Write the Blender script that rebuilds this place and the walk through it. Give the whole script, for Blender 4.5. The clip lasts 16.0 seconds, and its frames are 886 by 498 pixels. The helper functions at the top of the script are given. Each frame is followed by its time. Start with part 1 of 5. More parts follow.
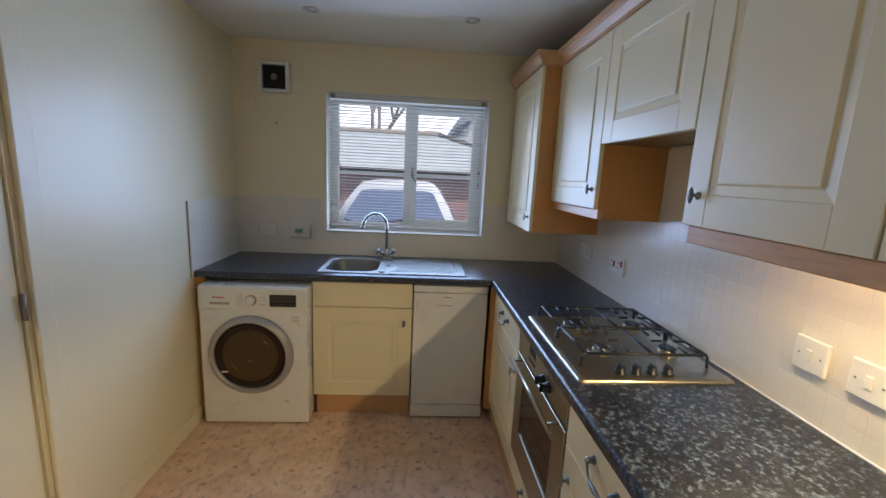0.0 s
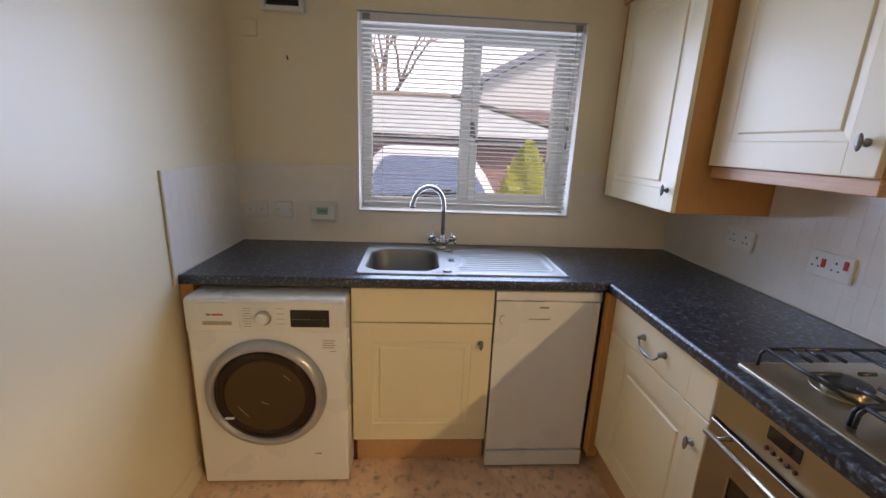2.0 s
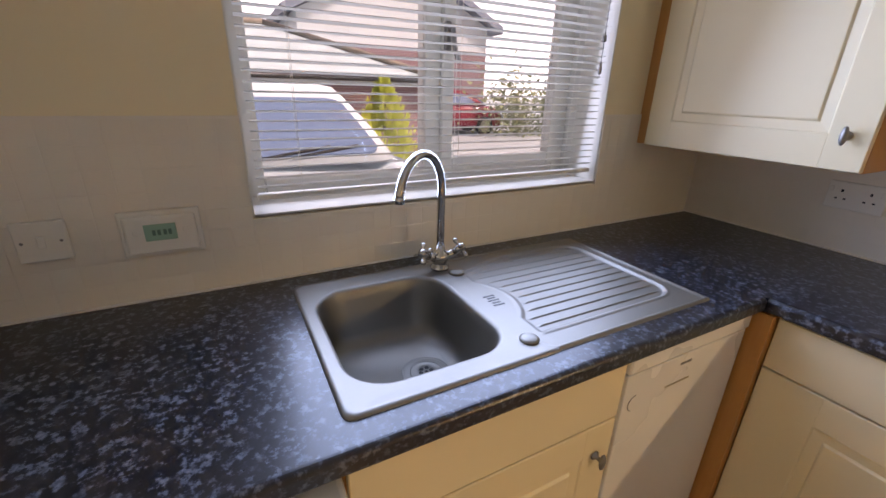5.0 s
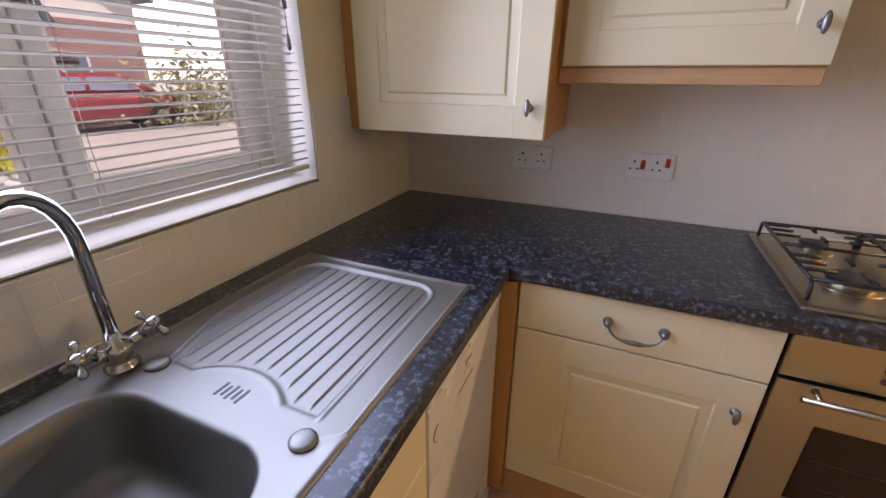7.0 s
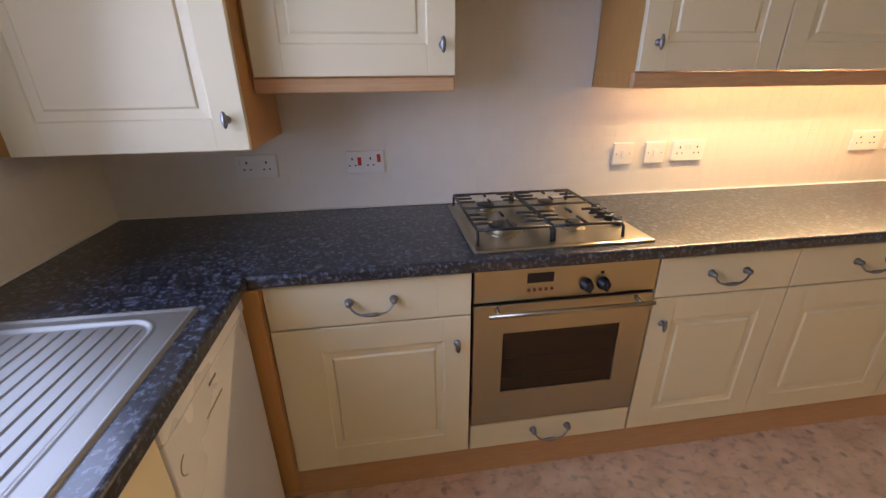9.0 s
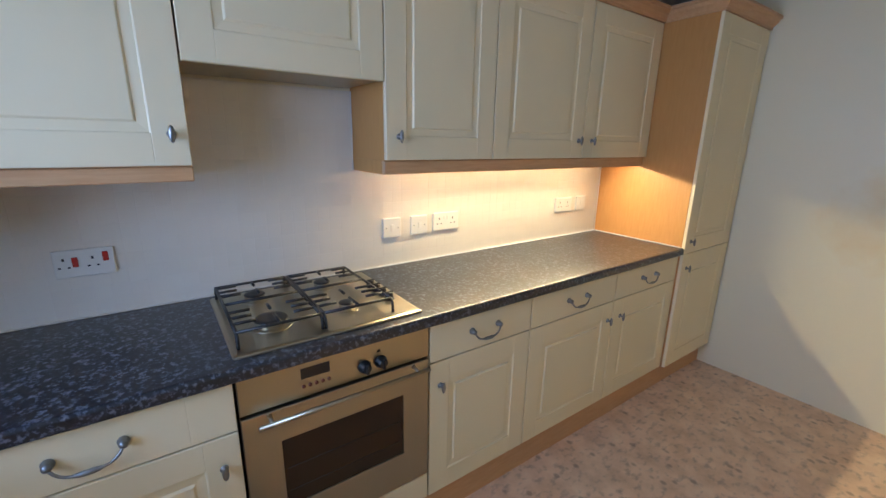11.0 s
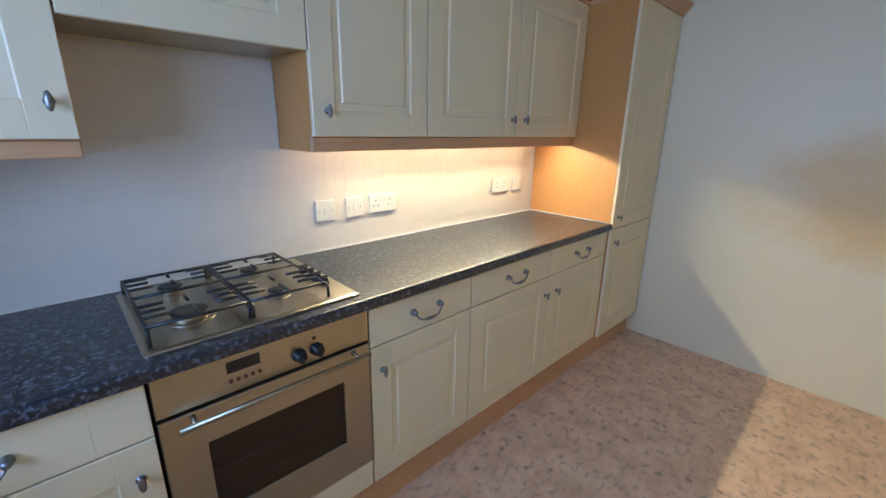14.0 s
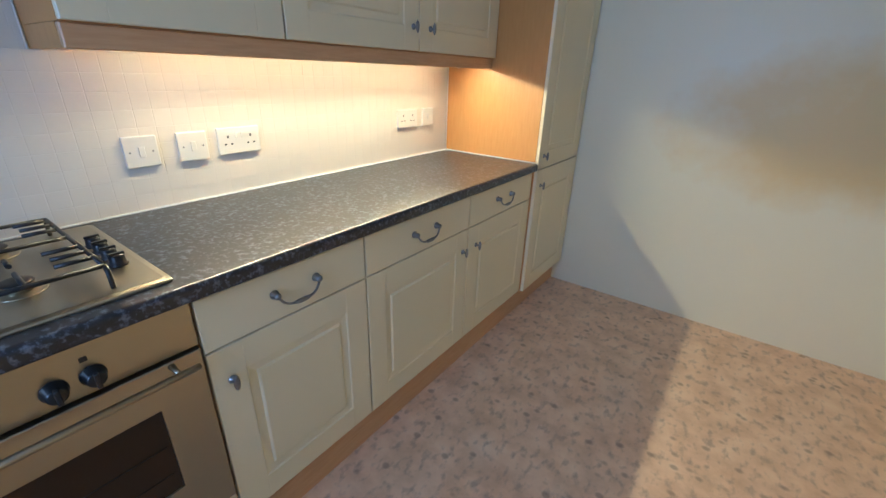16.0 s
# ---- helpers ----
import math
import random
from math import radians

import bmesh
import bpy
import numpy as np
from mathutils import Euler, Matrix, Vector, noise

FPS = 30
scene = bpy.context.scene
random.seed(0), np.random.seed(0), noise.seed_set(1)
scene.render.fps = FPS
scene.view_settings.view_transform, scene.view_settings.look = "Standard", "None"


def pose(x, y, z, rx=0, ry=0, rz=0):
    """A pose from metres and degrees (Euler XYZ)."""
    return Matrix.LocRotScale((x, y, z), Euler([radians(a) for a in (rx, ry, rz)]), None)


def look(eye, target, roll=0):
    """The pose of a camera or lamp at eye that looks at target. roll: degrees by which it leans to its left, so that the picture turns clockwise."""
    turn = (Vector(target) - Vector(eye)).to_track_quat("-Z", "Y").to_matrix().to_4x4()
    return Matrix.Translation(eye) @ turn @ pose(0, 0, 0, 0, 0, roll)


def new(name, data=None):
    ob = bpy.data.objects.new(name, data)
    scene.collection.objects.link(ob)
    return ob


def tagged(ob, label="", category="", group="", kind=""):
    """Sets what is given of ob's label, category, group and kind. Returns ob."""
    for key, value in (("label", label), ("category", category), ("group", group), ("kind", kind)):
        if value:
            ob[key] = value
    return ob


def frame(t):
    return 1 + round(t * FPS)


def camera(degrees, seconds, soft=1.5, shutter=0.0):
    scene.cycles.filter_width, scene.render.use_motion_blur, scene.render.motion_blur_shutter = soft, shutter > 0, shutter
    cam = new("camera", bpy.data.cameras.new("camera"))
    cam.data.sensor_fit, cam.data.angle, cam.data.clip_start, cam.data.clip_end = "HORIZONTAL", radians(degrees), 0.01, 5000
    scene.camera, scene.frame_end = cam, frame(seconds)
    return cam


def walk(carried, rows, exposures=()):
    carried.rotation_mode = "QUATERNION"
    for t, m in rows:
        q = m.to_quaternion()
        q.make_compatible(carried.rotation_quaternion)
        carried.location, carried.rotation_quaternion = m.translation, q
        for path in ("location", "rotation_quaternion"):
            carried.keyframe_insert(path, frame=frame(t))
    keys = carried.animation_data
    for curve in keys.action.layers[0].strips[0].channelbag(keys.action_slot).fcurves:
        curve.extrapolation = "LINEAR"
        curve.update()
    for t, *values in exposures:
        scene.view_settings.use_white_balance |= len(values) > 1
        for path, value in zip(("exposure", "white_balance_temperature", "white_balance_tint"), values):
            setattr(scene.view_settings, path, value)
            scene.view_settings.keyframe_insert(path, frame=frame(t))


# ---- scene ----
# seconds, stops, kelvin, tint
EXPOSURES = [(0.0, -0.48, 6600, 27), (1.5, -0.3, 7300, 33), (3.0, -0.17, 7950, 41), (5.5, -0.2, 8050, 41), (7.0, -0.27, 8500, 45), (9.0, -0.3, 7800, 43), (10.0, -0.25, 6950, 35), (12.5, -0.25, 5900, 25), (14.5, -0.2, 5650, 26), (16.0, -0.29, 5600, 23)]
cam = camera(94.6, 16.0)
PATH = [
    (0, (-1.061, -2.951, 1.507), (-0.926, -0.987, 1.154), 2.8),
    (0.5, (-1.138, -2.806, 1.458), (-1.003, -0.852, 1.053), 2.9),
    (1, (-1.265, -2.594, 1.461), (-1.133, -0.649, 1.017), 2.9),
    (1.5, (-1.349, -2.418, 1.451), (-1.222, -0.479, 0.98), 2.7),
    (2, (-1.391, -2.163, 1.439), (-1.264, -0.231, 0.938), 2.3),
    (2.5, (-1.471, -1.97, 1.419), (-1.316, -0.054, 0.869), 2.1),
    (3, (-1.608, -1.752, 1.4), (-1.399, 0.139, 0.783), 1.8),
    (5.5, (-1.744, -0.936, 1.369), (-0.625, 0.54, 0.616), 1.3),
    (6, (-1.681, -0.875, 1.38), (-0.326, 0.378, 0.608), 0.8),
    (6.5, (-1.58, -0.858, 1.37), (-0.037, 0.151, 0.597), 0.6),
    (7, (-1.559, -0.846, 1.372), (0.128, -0.11, 0.59), 0.3),
    (7.5, (-1.567, -0.814, 1.376), (0.215, -0.369, 0.585), 0.3),
    (8, (-1.582, -0.844, 1.375), (0.247, -0.665, 0.585), 0.3),
    (8.5, (-1.602, -0.925, 1.391), (0.235, -0.958, 0.6), -0.2),
    (9, (-1.631, -1.0, 1.391), (0.195, -1.263, 0.618), -0.6),
    (9.5, (-1.624, -1.039, 1.406), (0.151, -1.56, 0.647), -0.7),
    (10, (-1.63, -1.079, 1.412), (0.065, -1.85, 0.683), -0.4),
    (12.5, (-1.645, -1.17, 1.565), (-0.164, -2.481, 1.269), 1.2),
    (13, (-1.64, -1.168, 1.555), (-0.17, -2.485, 1.228), 1.2),
    (13.5, (-1.642, -1.176, 1.497), (-0.198, -2.493, 1.073), 1.0),
    (14, (-1.629, -1.17, 1.433), (-0.24, -2.496, 0.873), 1.0),
    (14.5, (-1.601, -1.162, 1.37), (-0.292, -2.495, 0.657), 1.2),
    (15, (-1.579, -1.191, 1.336), (-0.347, -2.551, 0.54), 1.1),
    (15.5, (-1.513, -1.342, 1.334), (-0.328, -2.747, 0.545), 1.3),
    (16, (-1.45, -1.545, 1.331), (-0.379, -3.036, 0.537), 1.9),
]
walk(cam, [(t, look(eye, target, roll)) for t, eye, target, roll in PATH], EXPOSURES)

# ---- light ----
world = bpy.data.worlds.new("world")
scene.world = world
world.use_nodes = True
wn = world.node_tree.nodes
sky = wn.new("ShaderNodeTexSky")
sky.sky_type = 'NISHITA'
sky.sun_disc = False
sky.sun_elevation = radians(47.3)
sky.dust_density = 4.0
sky.sun_rotation = radians(130.6)
world.node_tree.links.new(sky.outputs[0], wn["Background"].inputs[0])
wn["Background"].inputs[1].default_value = 0.15
sun = new("sun", bpy.data.lights.new("sun", 'SUN'))
sun.data.energy, sun.data.angle, sun.data.color = 4.0, radians(0.5), (0.99, 1.0, 0.97)
sun.matrix_basis = look((0, 0, 10), (-0.7 * 8, 0.6 * 8, 10 - 1.0 * 8))


def area(name, m, sx, sy, power, color):
    li = bpy.data.lights.new(name, 'AREA')
    li.shape, li.size, li.size_y, li.energy, li.color = 'RECTANGLE', sx, sy, power, color
    ob = new(name, li)
    ob.matrix_basis = m
    return ob


# daylight in the window's opening, on the room's side of the blind
area("window_daylight", look((-1.14, -0.140, 1.50), (-1.24, -1.14, 1.29)), 1.06, 0.84, 20, (0.34, 0.61, 1.0)).data.spread = radians(142)
# and between the blind and the glass, so that slats, sill and reveal catch it
area("sky_daylight", look((-1.14, 0.062, 1.555), (-1.14, -1, 1.48)), 1.08, 0.90, 10, (0.46, 0.70, 1.0))
# warm fluorescent strip under the wall cabinets
area("cabinet_strip_light", pose(-0.16, -2.69, 1.385, 0, 44, 0), 0.03, 1.40, 33, (1.0, 0.92, 0.50))


# ---- materials ----
def mat(name, color, rough=0.5, metal=0.0, spec=0.5):
    m = bpy.data.materials.new(name)
    m.use_nodes = True
    b = m.node_tree.nodes["Principled BSDF"]
    b.inputs["Base Color"].default_value = (*color, 1)
    b.inputs["Roughness"].default_value = rough
    b.inputs["Metallic"].default_value = metal
    b.inputs["Specular IOR Level"].default_value = spec
    return m


def nodes(m):
    nt = m.node_tree
    return nt, nt.nodes, nt.links, nt.nodes["Principled BSDF"]


def coords(m, scale=(1, 1, 1)):
    nt, n, l, b = nodes(m)
    tc, mp = n.new("ShaderNodeTexCoord"), n.new("ShaderNodeMapping")
    mp.inputs["Scale"].default_value = scale
    l.new(tc.outputs["Object"], mp.inputs[0])
    return mp.outputs[0]


def noise_tex(m, co, scale, detail=3.0, rough=0.5):
    nt, n, l, b = nodes(m)
    t = n.new("ShaderNodeTexNoise")
    t.inputs["Scale"].default_value, t.inputs["Detail"].default_value, t.inputs["Roughness"].default_value = scale, detail, rough
    l.new(co, t.inputs[0])
    return t.outputs["Fac"]


def ramp(m, fac, stops):
    nt, n, l, b = nodes(m)
    r = n.new("ShaderNodeValToRGB")
    l.new(fac, r.inputs[0])
    e = r.color_ramp.elements
    while len(e) < len(stops):
        e.new(0.5)
    for el, (p, c) in zip(e, stops):
        el.position, el.color = p, (*c, 1) if len(c) == 3 else c
    return r.outputs[0]


def mix(m, a, b_, fac, mode='MIX'):
    nt, n, l, b = nodes(m)
    x = n.new("ShaderNodeMix")
    x.data_type, x.blend_type = 'RGBA', mode
    if isinstance(fac, (int, float)):
        x.inputs[0].default_value = fac
    else:
        l.new(fac, x.inputs[0])
    for s, v in ((x.inputs[6], a), (x.inputs[7], b_)):
        if isinstance(v, tuple):
            s.default_value = (*v, 1)
        else:
            l.new(v, s)
    return x.outputs[2]


def bump(m, height, strength=0.2, dist=0.002):
    nt, n, l, b = nodes(m)
    u = n.new("ShaderNodeBump")
    u.inputs["Strength"].default_value, u.inputs["Distance"].default_value = strength, dist
    l.new(height, u.inputs["Height"])
    l.new(u.outputs[0], b.inputs["Normal"])


def to_base(m, out):
    m.node_tree.links.new(out, m.node_tree.nodes["Principled BSDF"].inputs["Base Color"])


def to_rough(m, fac, lo, hi):
    nt, n, l, b = nodes(m)
    r = n.new("ShaderNodeMapRange")
    r.inputs["To Min"].default_value, r.inputs["To Max"].default_value = lo, hi
    l.new(fac, r.inputs[0])
    l.new(r.outputs[0], b.inputs["Roughness"])


def varied(name, c1, c2, rough, scale, detail_scale, bumps=0.1, dist=0.001, spec=0.5):
    m = mat(name, c1, rough, spec=spec)
    co = coords(m)
    big = noise_tex(m, co, scale, 4)
    fine = noise_tex(m, co, detail_scale, 3)
    to_base(m, ramp(m, big, [(0.3, c1), (0.7, c2)]))
    bump(m, fine, bumps, dist)
    to_rough(m, big, rough * 0.85, min(1, rough * 1.15))
    return m


M = {}
M["wall"] = varied("cream_wall_paint", (0.85, 0.745, 0.52), (0.82, 0.715, 0.495), 0.36, 1.3, 220, 0.25, 0.0006)
M["ceiling"] = varied("ceiling_paint", (0.80, 0.78, 0.72), (0.77, 0.75, 0.69), 0.8, 1.0, 150, 0.2, 0.0008)
M["white"] = varied("white_gloss_paint", (0.82, 0.81, 0.78), (0.78, 0.77, 0.74), 0.3, 3, 90, 0.08, 0.0005)
M["upvc"] = varied("white_window_plastic", (0.72, 0.71, 0.66), (0.69, 0.68, 0.63), 0.35, 3, 90, 0.05, 0.0005)
M["door"] = varied("cream_foil_door", (0.85, 0.735, 0.50), (0.825, 0.71, 0.475), 0.38, 2.2, 300, 0.08, 0.0004)
M["plastic"] = mat("white_plastic", (0.77, 0.75, 0.69), 0.35)
M["appliance"] = varied("white_enamel", (0.80, 0.785, 0.76), (0.797, 0.782, 0.757), 0.28, 2, 200, 0.03, 0.0003)
M["steel"] = mat("brushed_steel", (0.44, 0.39, 0.29), 0.3, 1.0)
co = coords(M["steel"], (1, 1, 40))
f = noise_tex(M["steel"], co, 30, 3)
to_rough(M["steel"], f, 0.24, 0.40)
bump(M["steel"], f, 0.04, 0.0005)
M["sinksteel"] = mat("sink_steel", (0.27, 0.255, 0.23), 0.4, 1.0)
co = coords(M["sinksteel"], (3, 60, 3))
f = noise_tex(M["sinksteel"], co, 12, 4)
to_rough(M["sinksteel"], f, 0.44, 0.58)
M["chrome"] = mat("chrome", (0.56, 0.55, 0.53), 0.09, 1.0)
M["pewter"] = varied("pewter", (0.22, 0.22, 0.225), (0.32, 0.32, 0.32), 0.4, 60, 300, 0.2, 0.0005)
M["pewter"].node_tree.nodes["Principled BSDF"].inputs["Metallic"].default_value = 0.9
M["black"] = mat("black_plastic", (0.015, 0.015, 0.016), 0.3)
M["enamel"] = varied("black_enamel", (0.012, 0.012, 0.013), (0.022, 0.022, 0.022), 0.38, 40, 400, 0.2, 0.0004)
M["darkglass"] = mat("dark_glass", (0.02, 0.017, 0.015), 0.04)
M["ovenglass"] = mat("oven_glass", (0.045, 0.022, 0.010), 0.06, 0.0, 0.3)
M["gap"] = mat("dark_gap", (0.03, 0.024, 0.018), 0.7)
M["red"] = mat("red_plastic", (0.55, 0.03, 0.02), 0.35)
M["buttonred"] = mat("dark_red_button", (0.12, 0.03, 0.02), 0.35)
M["lcd"] = mat("green_display", (0.30, 0.50, 0.38), 0.25)
M["sealant"] = mat("white_sealant", (0.80, 0.78, 0.74), 0.4)
M["tube"] = mat("lit_tube", (0.9, 0.8, 0.6), 0.5)
_b = M["tube"].node_tree.nodes["Principled BSDF"]
_b.inputs["Emission Color"].default_value = (1.0, 0.95, 0.55, 1)
_b.inputs["Emission Strength"].default_value = 20.0

# beech-effect foil
m = M["beech"] = mat("beech_effect", (0.58, 0.34, 0.15), 0.4)
co = coords(m, (6, 6, 0.7))
g = noise_tex(m, co, 14, 5, 0.6)
g2 = noise_tex(m, coords(m), 2.0, 3)
c = ramp(m, g, [(0.25, (0.53, 0.235, 0.065)), (0.75, (0.64, 0.325, 0.11))])
to_base(m, mix(m, c, (0.58, 0.27, 0.075), g2))
bump(m, g, 0.06, 0.0005)
m = M["beech_x"] = mat("beech_effect_lying", (0.58, 0.34, 0.15), 0.4)
co = coords(m, (5, 0.7, 8))
g = noise_tex(m, co, 14, 5, 0.6)
to_base(m, ramp(m, g, [(0.25, (0.58, 0.31, 0.145)), (0.75, (0.68, 0.40, 0.21))]))
bump(m, g, 0.06, 0.0005)

# worktop laminate: blue-black with pale flecks
m = M["worktop"] = mat("worktop_laminate", (0.02, 0.022, 0.03), 0.3)
co = coords(m)
n1 = noise_tex(m, coords(m, (1.0, 1.0, 1)), 84, 3, 0.6)
n2 = noise_tex(m, coords(m, (1.3, 0.8, 1)), 42, 4, 0.6)
n3 = noise_tex(m, co, 260, 2)
c = ramp(m, n1, [(0.455, (0.004, 0.005, 0.010)), (0.525, (0.014, 0.018, 0.030)), (0.57, (0.065, 0.088, 0.125)), (0.69, (0.15, 0.18, 0.225))])
c = mix(m, c, (0.012, 0.013, 0.02), ramp(m, n2, [(0.47, (0, 0, 0)), (0.63, (0.85, 0.85, 0.85))]))
to_base(m, c)
to_rough(m, n3, 0.26, 0.32)
m.node_tree.nodes["Principled BSDF"].inputs["Specular IOR Level"].default_value = 0.8
bump(m, n3, 0.03, 0.0002)

# floor vinyl: mottled tan with small darker dabs
m = M["floor"] = mat("floor_vinyl", (0.45, 0.28, 0.17), 0.42)
co = coords(m)
n1 = noise_tex(m, co, 9, 5, 0.6)
n2 = noise_tex(m, coords(m, (1, 0.6, 1)), 34, 3, 0.5)
nt, n_, l_, b_ = nodes(m)
vor = n_.new("ShaderNodeTexVoronoi")
vor.inputs["Scale"].default_value = 12.5
vor.inputs["Randomness"].default_value = 0.9
l_.new(coords(m, (1.0, 1.25, 1)), vor.inputs[0])
c = ramp(m, n1, [(0.3, (0.70, 0.44, 0.275)), (0.55, (0.86, 0.58, 0.38)), (0.75, (0.93, 0.68, 0.47))])
c = mix(m, c, (0.44, 0.29, 0.215), ramp(m, n2, [(0.52, (0, 0, 0)), (0.7, (0.7, 0.7, 0.7))]))
c = mix(m, c, (0.27, 0.15, 0.11), ramp(m, vor.outputs["Distance"], [(0.12, (0.55, 0.55, 0.55)), (0.24, (0, 0, 0))]))
to_base(m, c)
to_rough(m, n1, 0.34, 0.5)
bump(m, n2, 0.1, 0.0008)

# wall tiles, each with a slight tone of its own
m = M["tile"] = mat("glazed_tile", (0.74, 0.70, 0.64), 0.2)
nt, n_, l_, b_ = nodes(m)
oi = n_.new("ShaderNodeObjectInfo")
ge = n_.new("ShaderNodeNewGeometry")
add = n_.new("ShaderNodeMath")
add.operation = 'ADD'
l_.new(oi.outputs["Random"], add.inputs[0])
l_.new(ge.outputs["Random Per Island"], add.inputs[1])
fr = n_.new("ShaderNodeMath")
fr.operation = 'FRACT'
l_.new(add.outputs[0], fr.inputs[0])
to_base(m, ramp(m, fr.outputs[0], [(0.0, (0.79, 0.73, 0.635)), (1.0, (0.81, 0.75, 0.655))]))
bump(m, noise_tex(m, coords(m), 30, 2), 0.15, 0.002)
M["grout"] = varied("grout", (0.80, 0.74, 0.66), (0.76, 0.70, 0.62), 0.8, 5, 200, 0.3, 0.001)
M["glass"] = mat("window_glass", (1, 1, 1), 0.0)
M["glass"].node_tree.nodes["Principled BSDF"].inputs["Transmission Weight"].default_value = 1.0
M["glass"].node_tree.nodes["Principled BSDF"].inputs["IOR"].default_value = 1.45


# ---- mesh helpers ----
def box(bm, x0, x1, y0, y1, z0, z1, bevel=0.0, seg=1):
    v = [bm.verts.new((x, y, z)) for x in (x0, x1) for y in (y0, y1) for z in (z0, z1)]
    fs = [bm.faces.new([v[i] for i in q]) for q in ((0, 1, 3, 2), (4, 6, 7, 5), (0, 4, 5, 1), (2, 3, 7, 6), (0, 2, 6, 4), (1, 5, 7, 3))]
    if bevel:
        es = list({e for f_ in fs for e in f_.edges})
        bmesh.ops.bevel(bm, geom=es, offset=bevel, segments=seg, profile=0.5, affect='EDGES')
    return v


def tube(bm, pts, r, n=8, caps=True):
    pts = [Vector(p) for p in pts]
    rings = []
    up = Vector((0, 0, 1))
    ref = None
    for i, p in enumerate(pts):
        d = (pts[min(i + 1, len(pts) - 1)] - pts[max(i - 1, 0)]).normalized()
        if ref is None:
            ref = d.orthogonal().normalized()
        ref = (ref - d * ref.dot(d)).normalized()
        o = d.cross(ref)
        rr = r[i] if isinstance(r, (list, tuple)) else r
        rings.append([bm.verts.new(p + (ref * math.cos(a) + o * math.sin(a)) * rr) for a in [2 * math.pi * k / n for k in range(n)]])
    for a, b in zip(rings, rings[1:]):
        for k in range(n):
            f_ = bm.faces.new((a[k], a[(k + 1) % n], b[(k + 1) % n], b[k]))
            f_.smooth = True
    if caps:
        bm.faces.new(rings[0][::-1])
        bm.faces.new(rings[-1])


def lathe(bm, prof, center=(0, 0, 0), axis='z', n=24, sx=1.0, sy=1.0):
    """prof: (radius, height) pairs; the solid turns about the axis."""
    c = Vector(center)
    rings = []
    for r, h in prof:
        ring = []
        for k in range(n):
            a = 2 * math.pi * k / n
            u, v = r * math.cos(a) * sx, r * math.sin(a) * sy
            p = {'z': (u, v, h), 'y': (u, h, v), 'x': (h, u, v)}[axis]
            ring.append(bm.verts.new(c + Vector(p)))
        rings.append(ring)
    for a, b in zip(rings, rings[1:]):
        for k in range(n):
            f_ = bm.faces.new((a[k], a[(k + 1) % n], b[(k + 1) % n], b[k]))
            f_.smooth = True
    for ring in (rings[0], rings[-1]):
        bm.faces.new(ring)


def finish(bm, name, material, fix=True):
    if fix:
        bmesh.ops.recalc_face_normals(bm, faces=bm.faces)
    me = bpy.data.meshes.new(name)
    bm.to_mesh(me)
    bm.free()
    me.materials.append(material)
    return me


def part(name, bm, material, parent, label=""):
    ob = new(name, finish(bm, name, material))
    ob.parent = parent
    return tagged(ob, label)


def bpart(name, dims, material, parent, label="", bevel=0.001, seg=1):
    bm = bmesh.new()
    box(bm, *dims, bevel=bevel, seg=seg)
    return part(name, bm, material, parent, label)


def thing(name, m, label, category, group="", kind=""):
    ob = new(name)
    ob.empty_display_size = 0.1
    ob.matrix_basis = m
    return tagged(ob, label, category, group, kind)


def solid(name, boxes, material, label="", category="", kind="structure", bevel=0.0):
    bm = bmesh.new()
    for b in boxes:
        box(bm, *b, bevel=bevel)
    ob = new(name, finish(bm, name, material))
    return tagged(ob, label, category, "", kind)


# ---- room shell ----
XL, YE, H = -2.312, -4.15, 2.335
WX0, WX1, WZ0, WZ1 = -1.703, -0.578, 1.078, 2.034
solid("floor", [(XL - 0.1, 0.1, YE - 0.1, 0.28, -0.1, 0)], M["floor"], "mottled tan speckled vinyl kitchen floor", "floor")
solid("ceiling", [(XL - 0.1, 0.1, YE - 0.1, 0.28, H, H + 0.1)], M["ceiling"], "smooth off-white painted ceiling", "ceiling")
solid("wall_north", [(XL - 0.1, WX0, 0, 0.28, 0, H), (WX1, 0.1, 0, 0.28, 0, H), (WX0, WX1, 0, 0.28, 0, WZ0), (WX0, WX1, 0, 0.28, WZ1, H)], M["wall"],
      "cream painted kitchen wall around the window", "wall")
solid("wall_east", [(0, 0.1, YE, 0, 0, H)], M["wall"], "cream painted wall behind the long worktop", "wall")
DY0, DY1, DH = -2.38, -1.58, 2.02
solid("wall_west", [(XL - 0.1, XL, DY1, 0, 0, H), (XL - 0.1, XL, YE, DY0, 0, H), (XL - 0.1, XL, DY0, DY1, DH, H)], M["wall"],
      "cream painted side wall beside the washing machine", "wall")
# the end wall's paint has an ochre patch that fades out at its edge
m = M["wall_marked"] = mat("cream_wall_paint_marked", (0.82, 0.745, 0.55), 0.42)
co = coords(m)
nt, n_, l_, b_ = nodes(m)
sep = n_.new("ShaderNodeSeparateXYZ")
l_.new(co, sep.inputs[0])


def fmath(op, a, b=0.0):
    x = n_.new("ShaderNodeMath")
    x.operation = op
    for s_, v_ in zip(x.inputs, (a, b)):
        if isinstance(v_, (int, float)):
            s_.default_value = v_
        else:
            l_.new(v_, s_)
    return x.outputs[0]


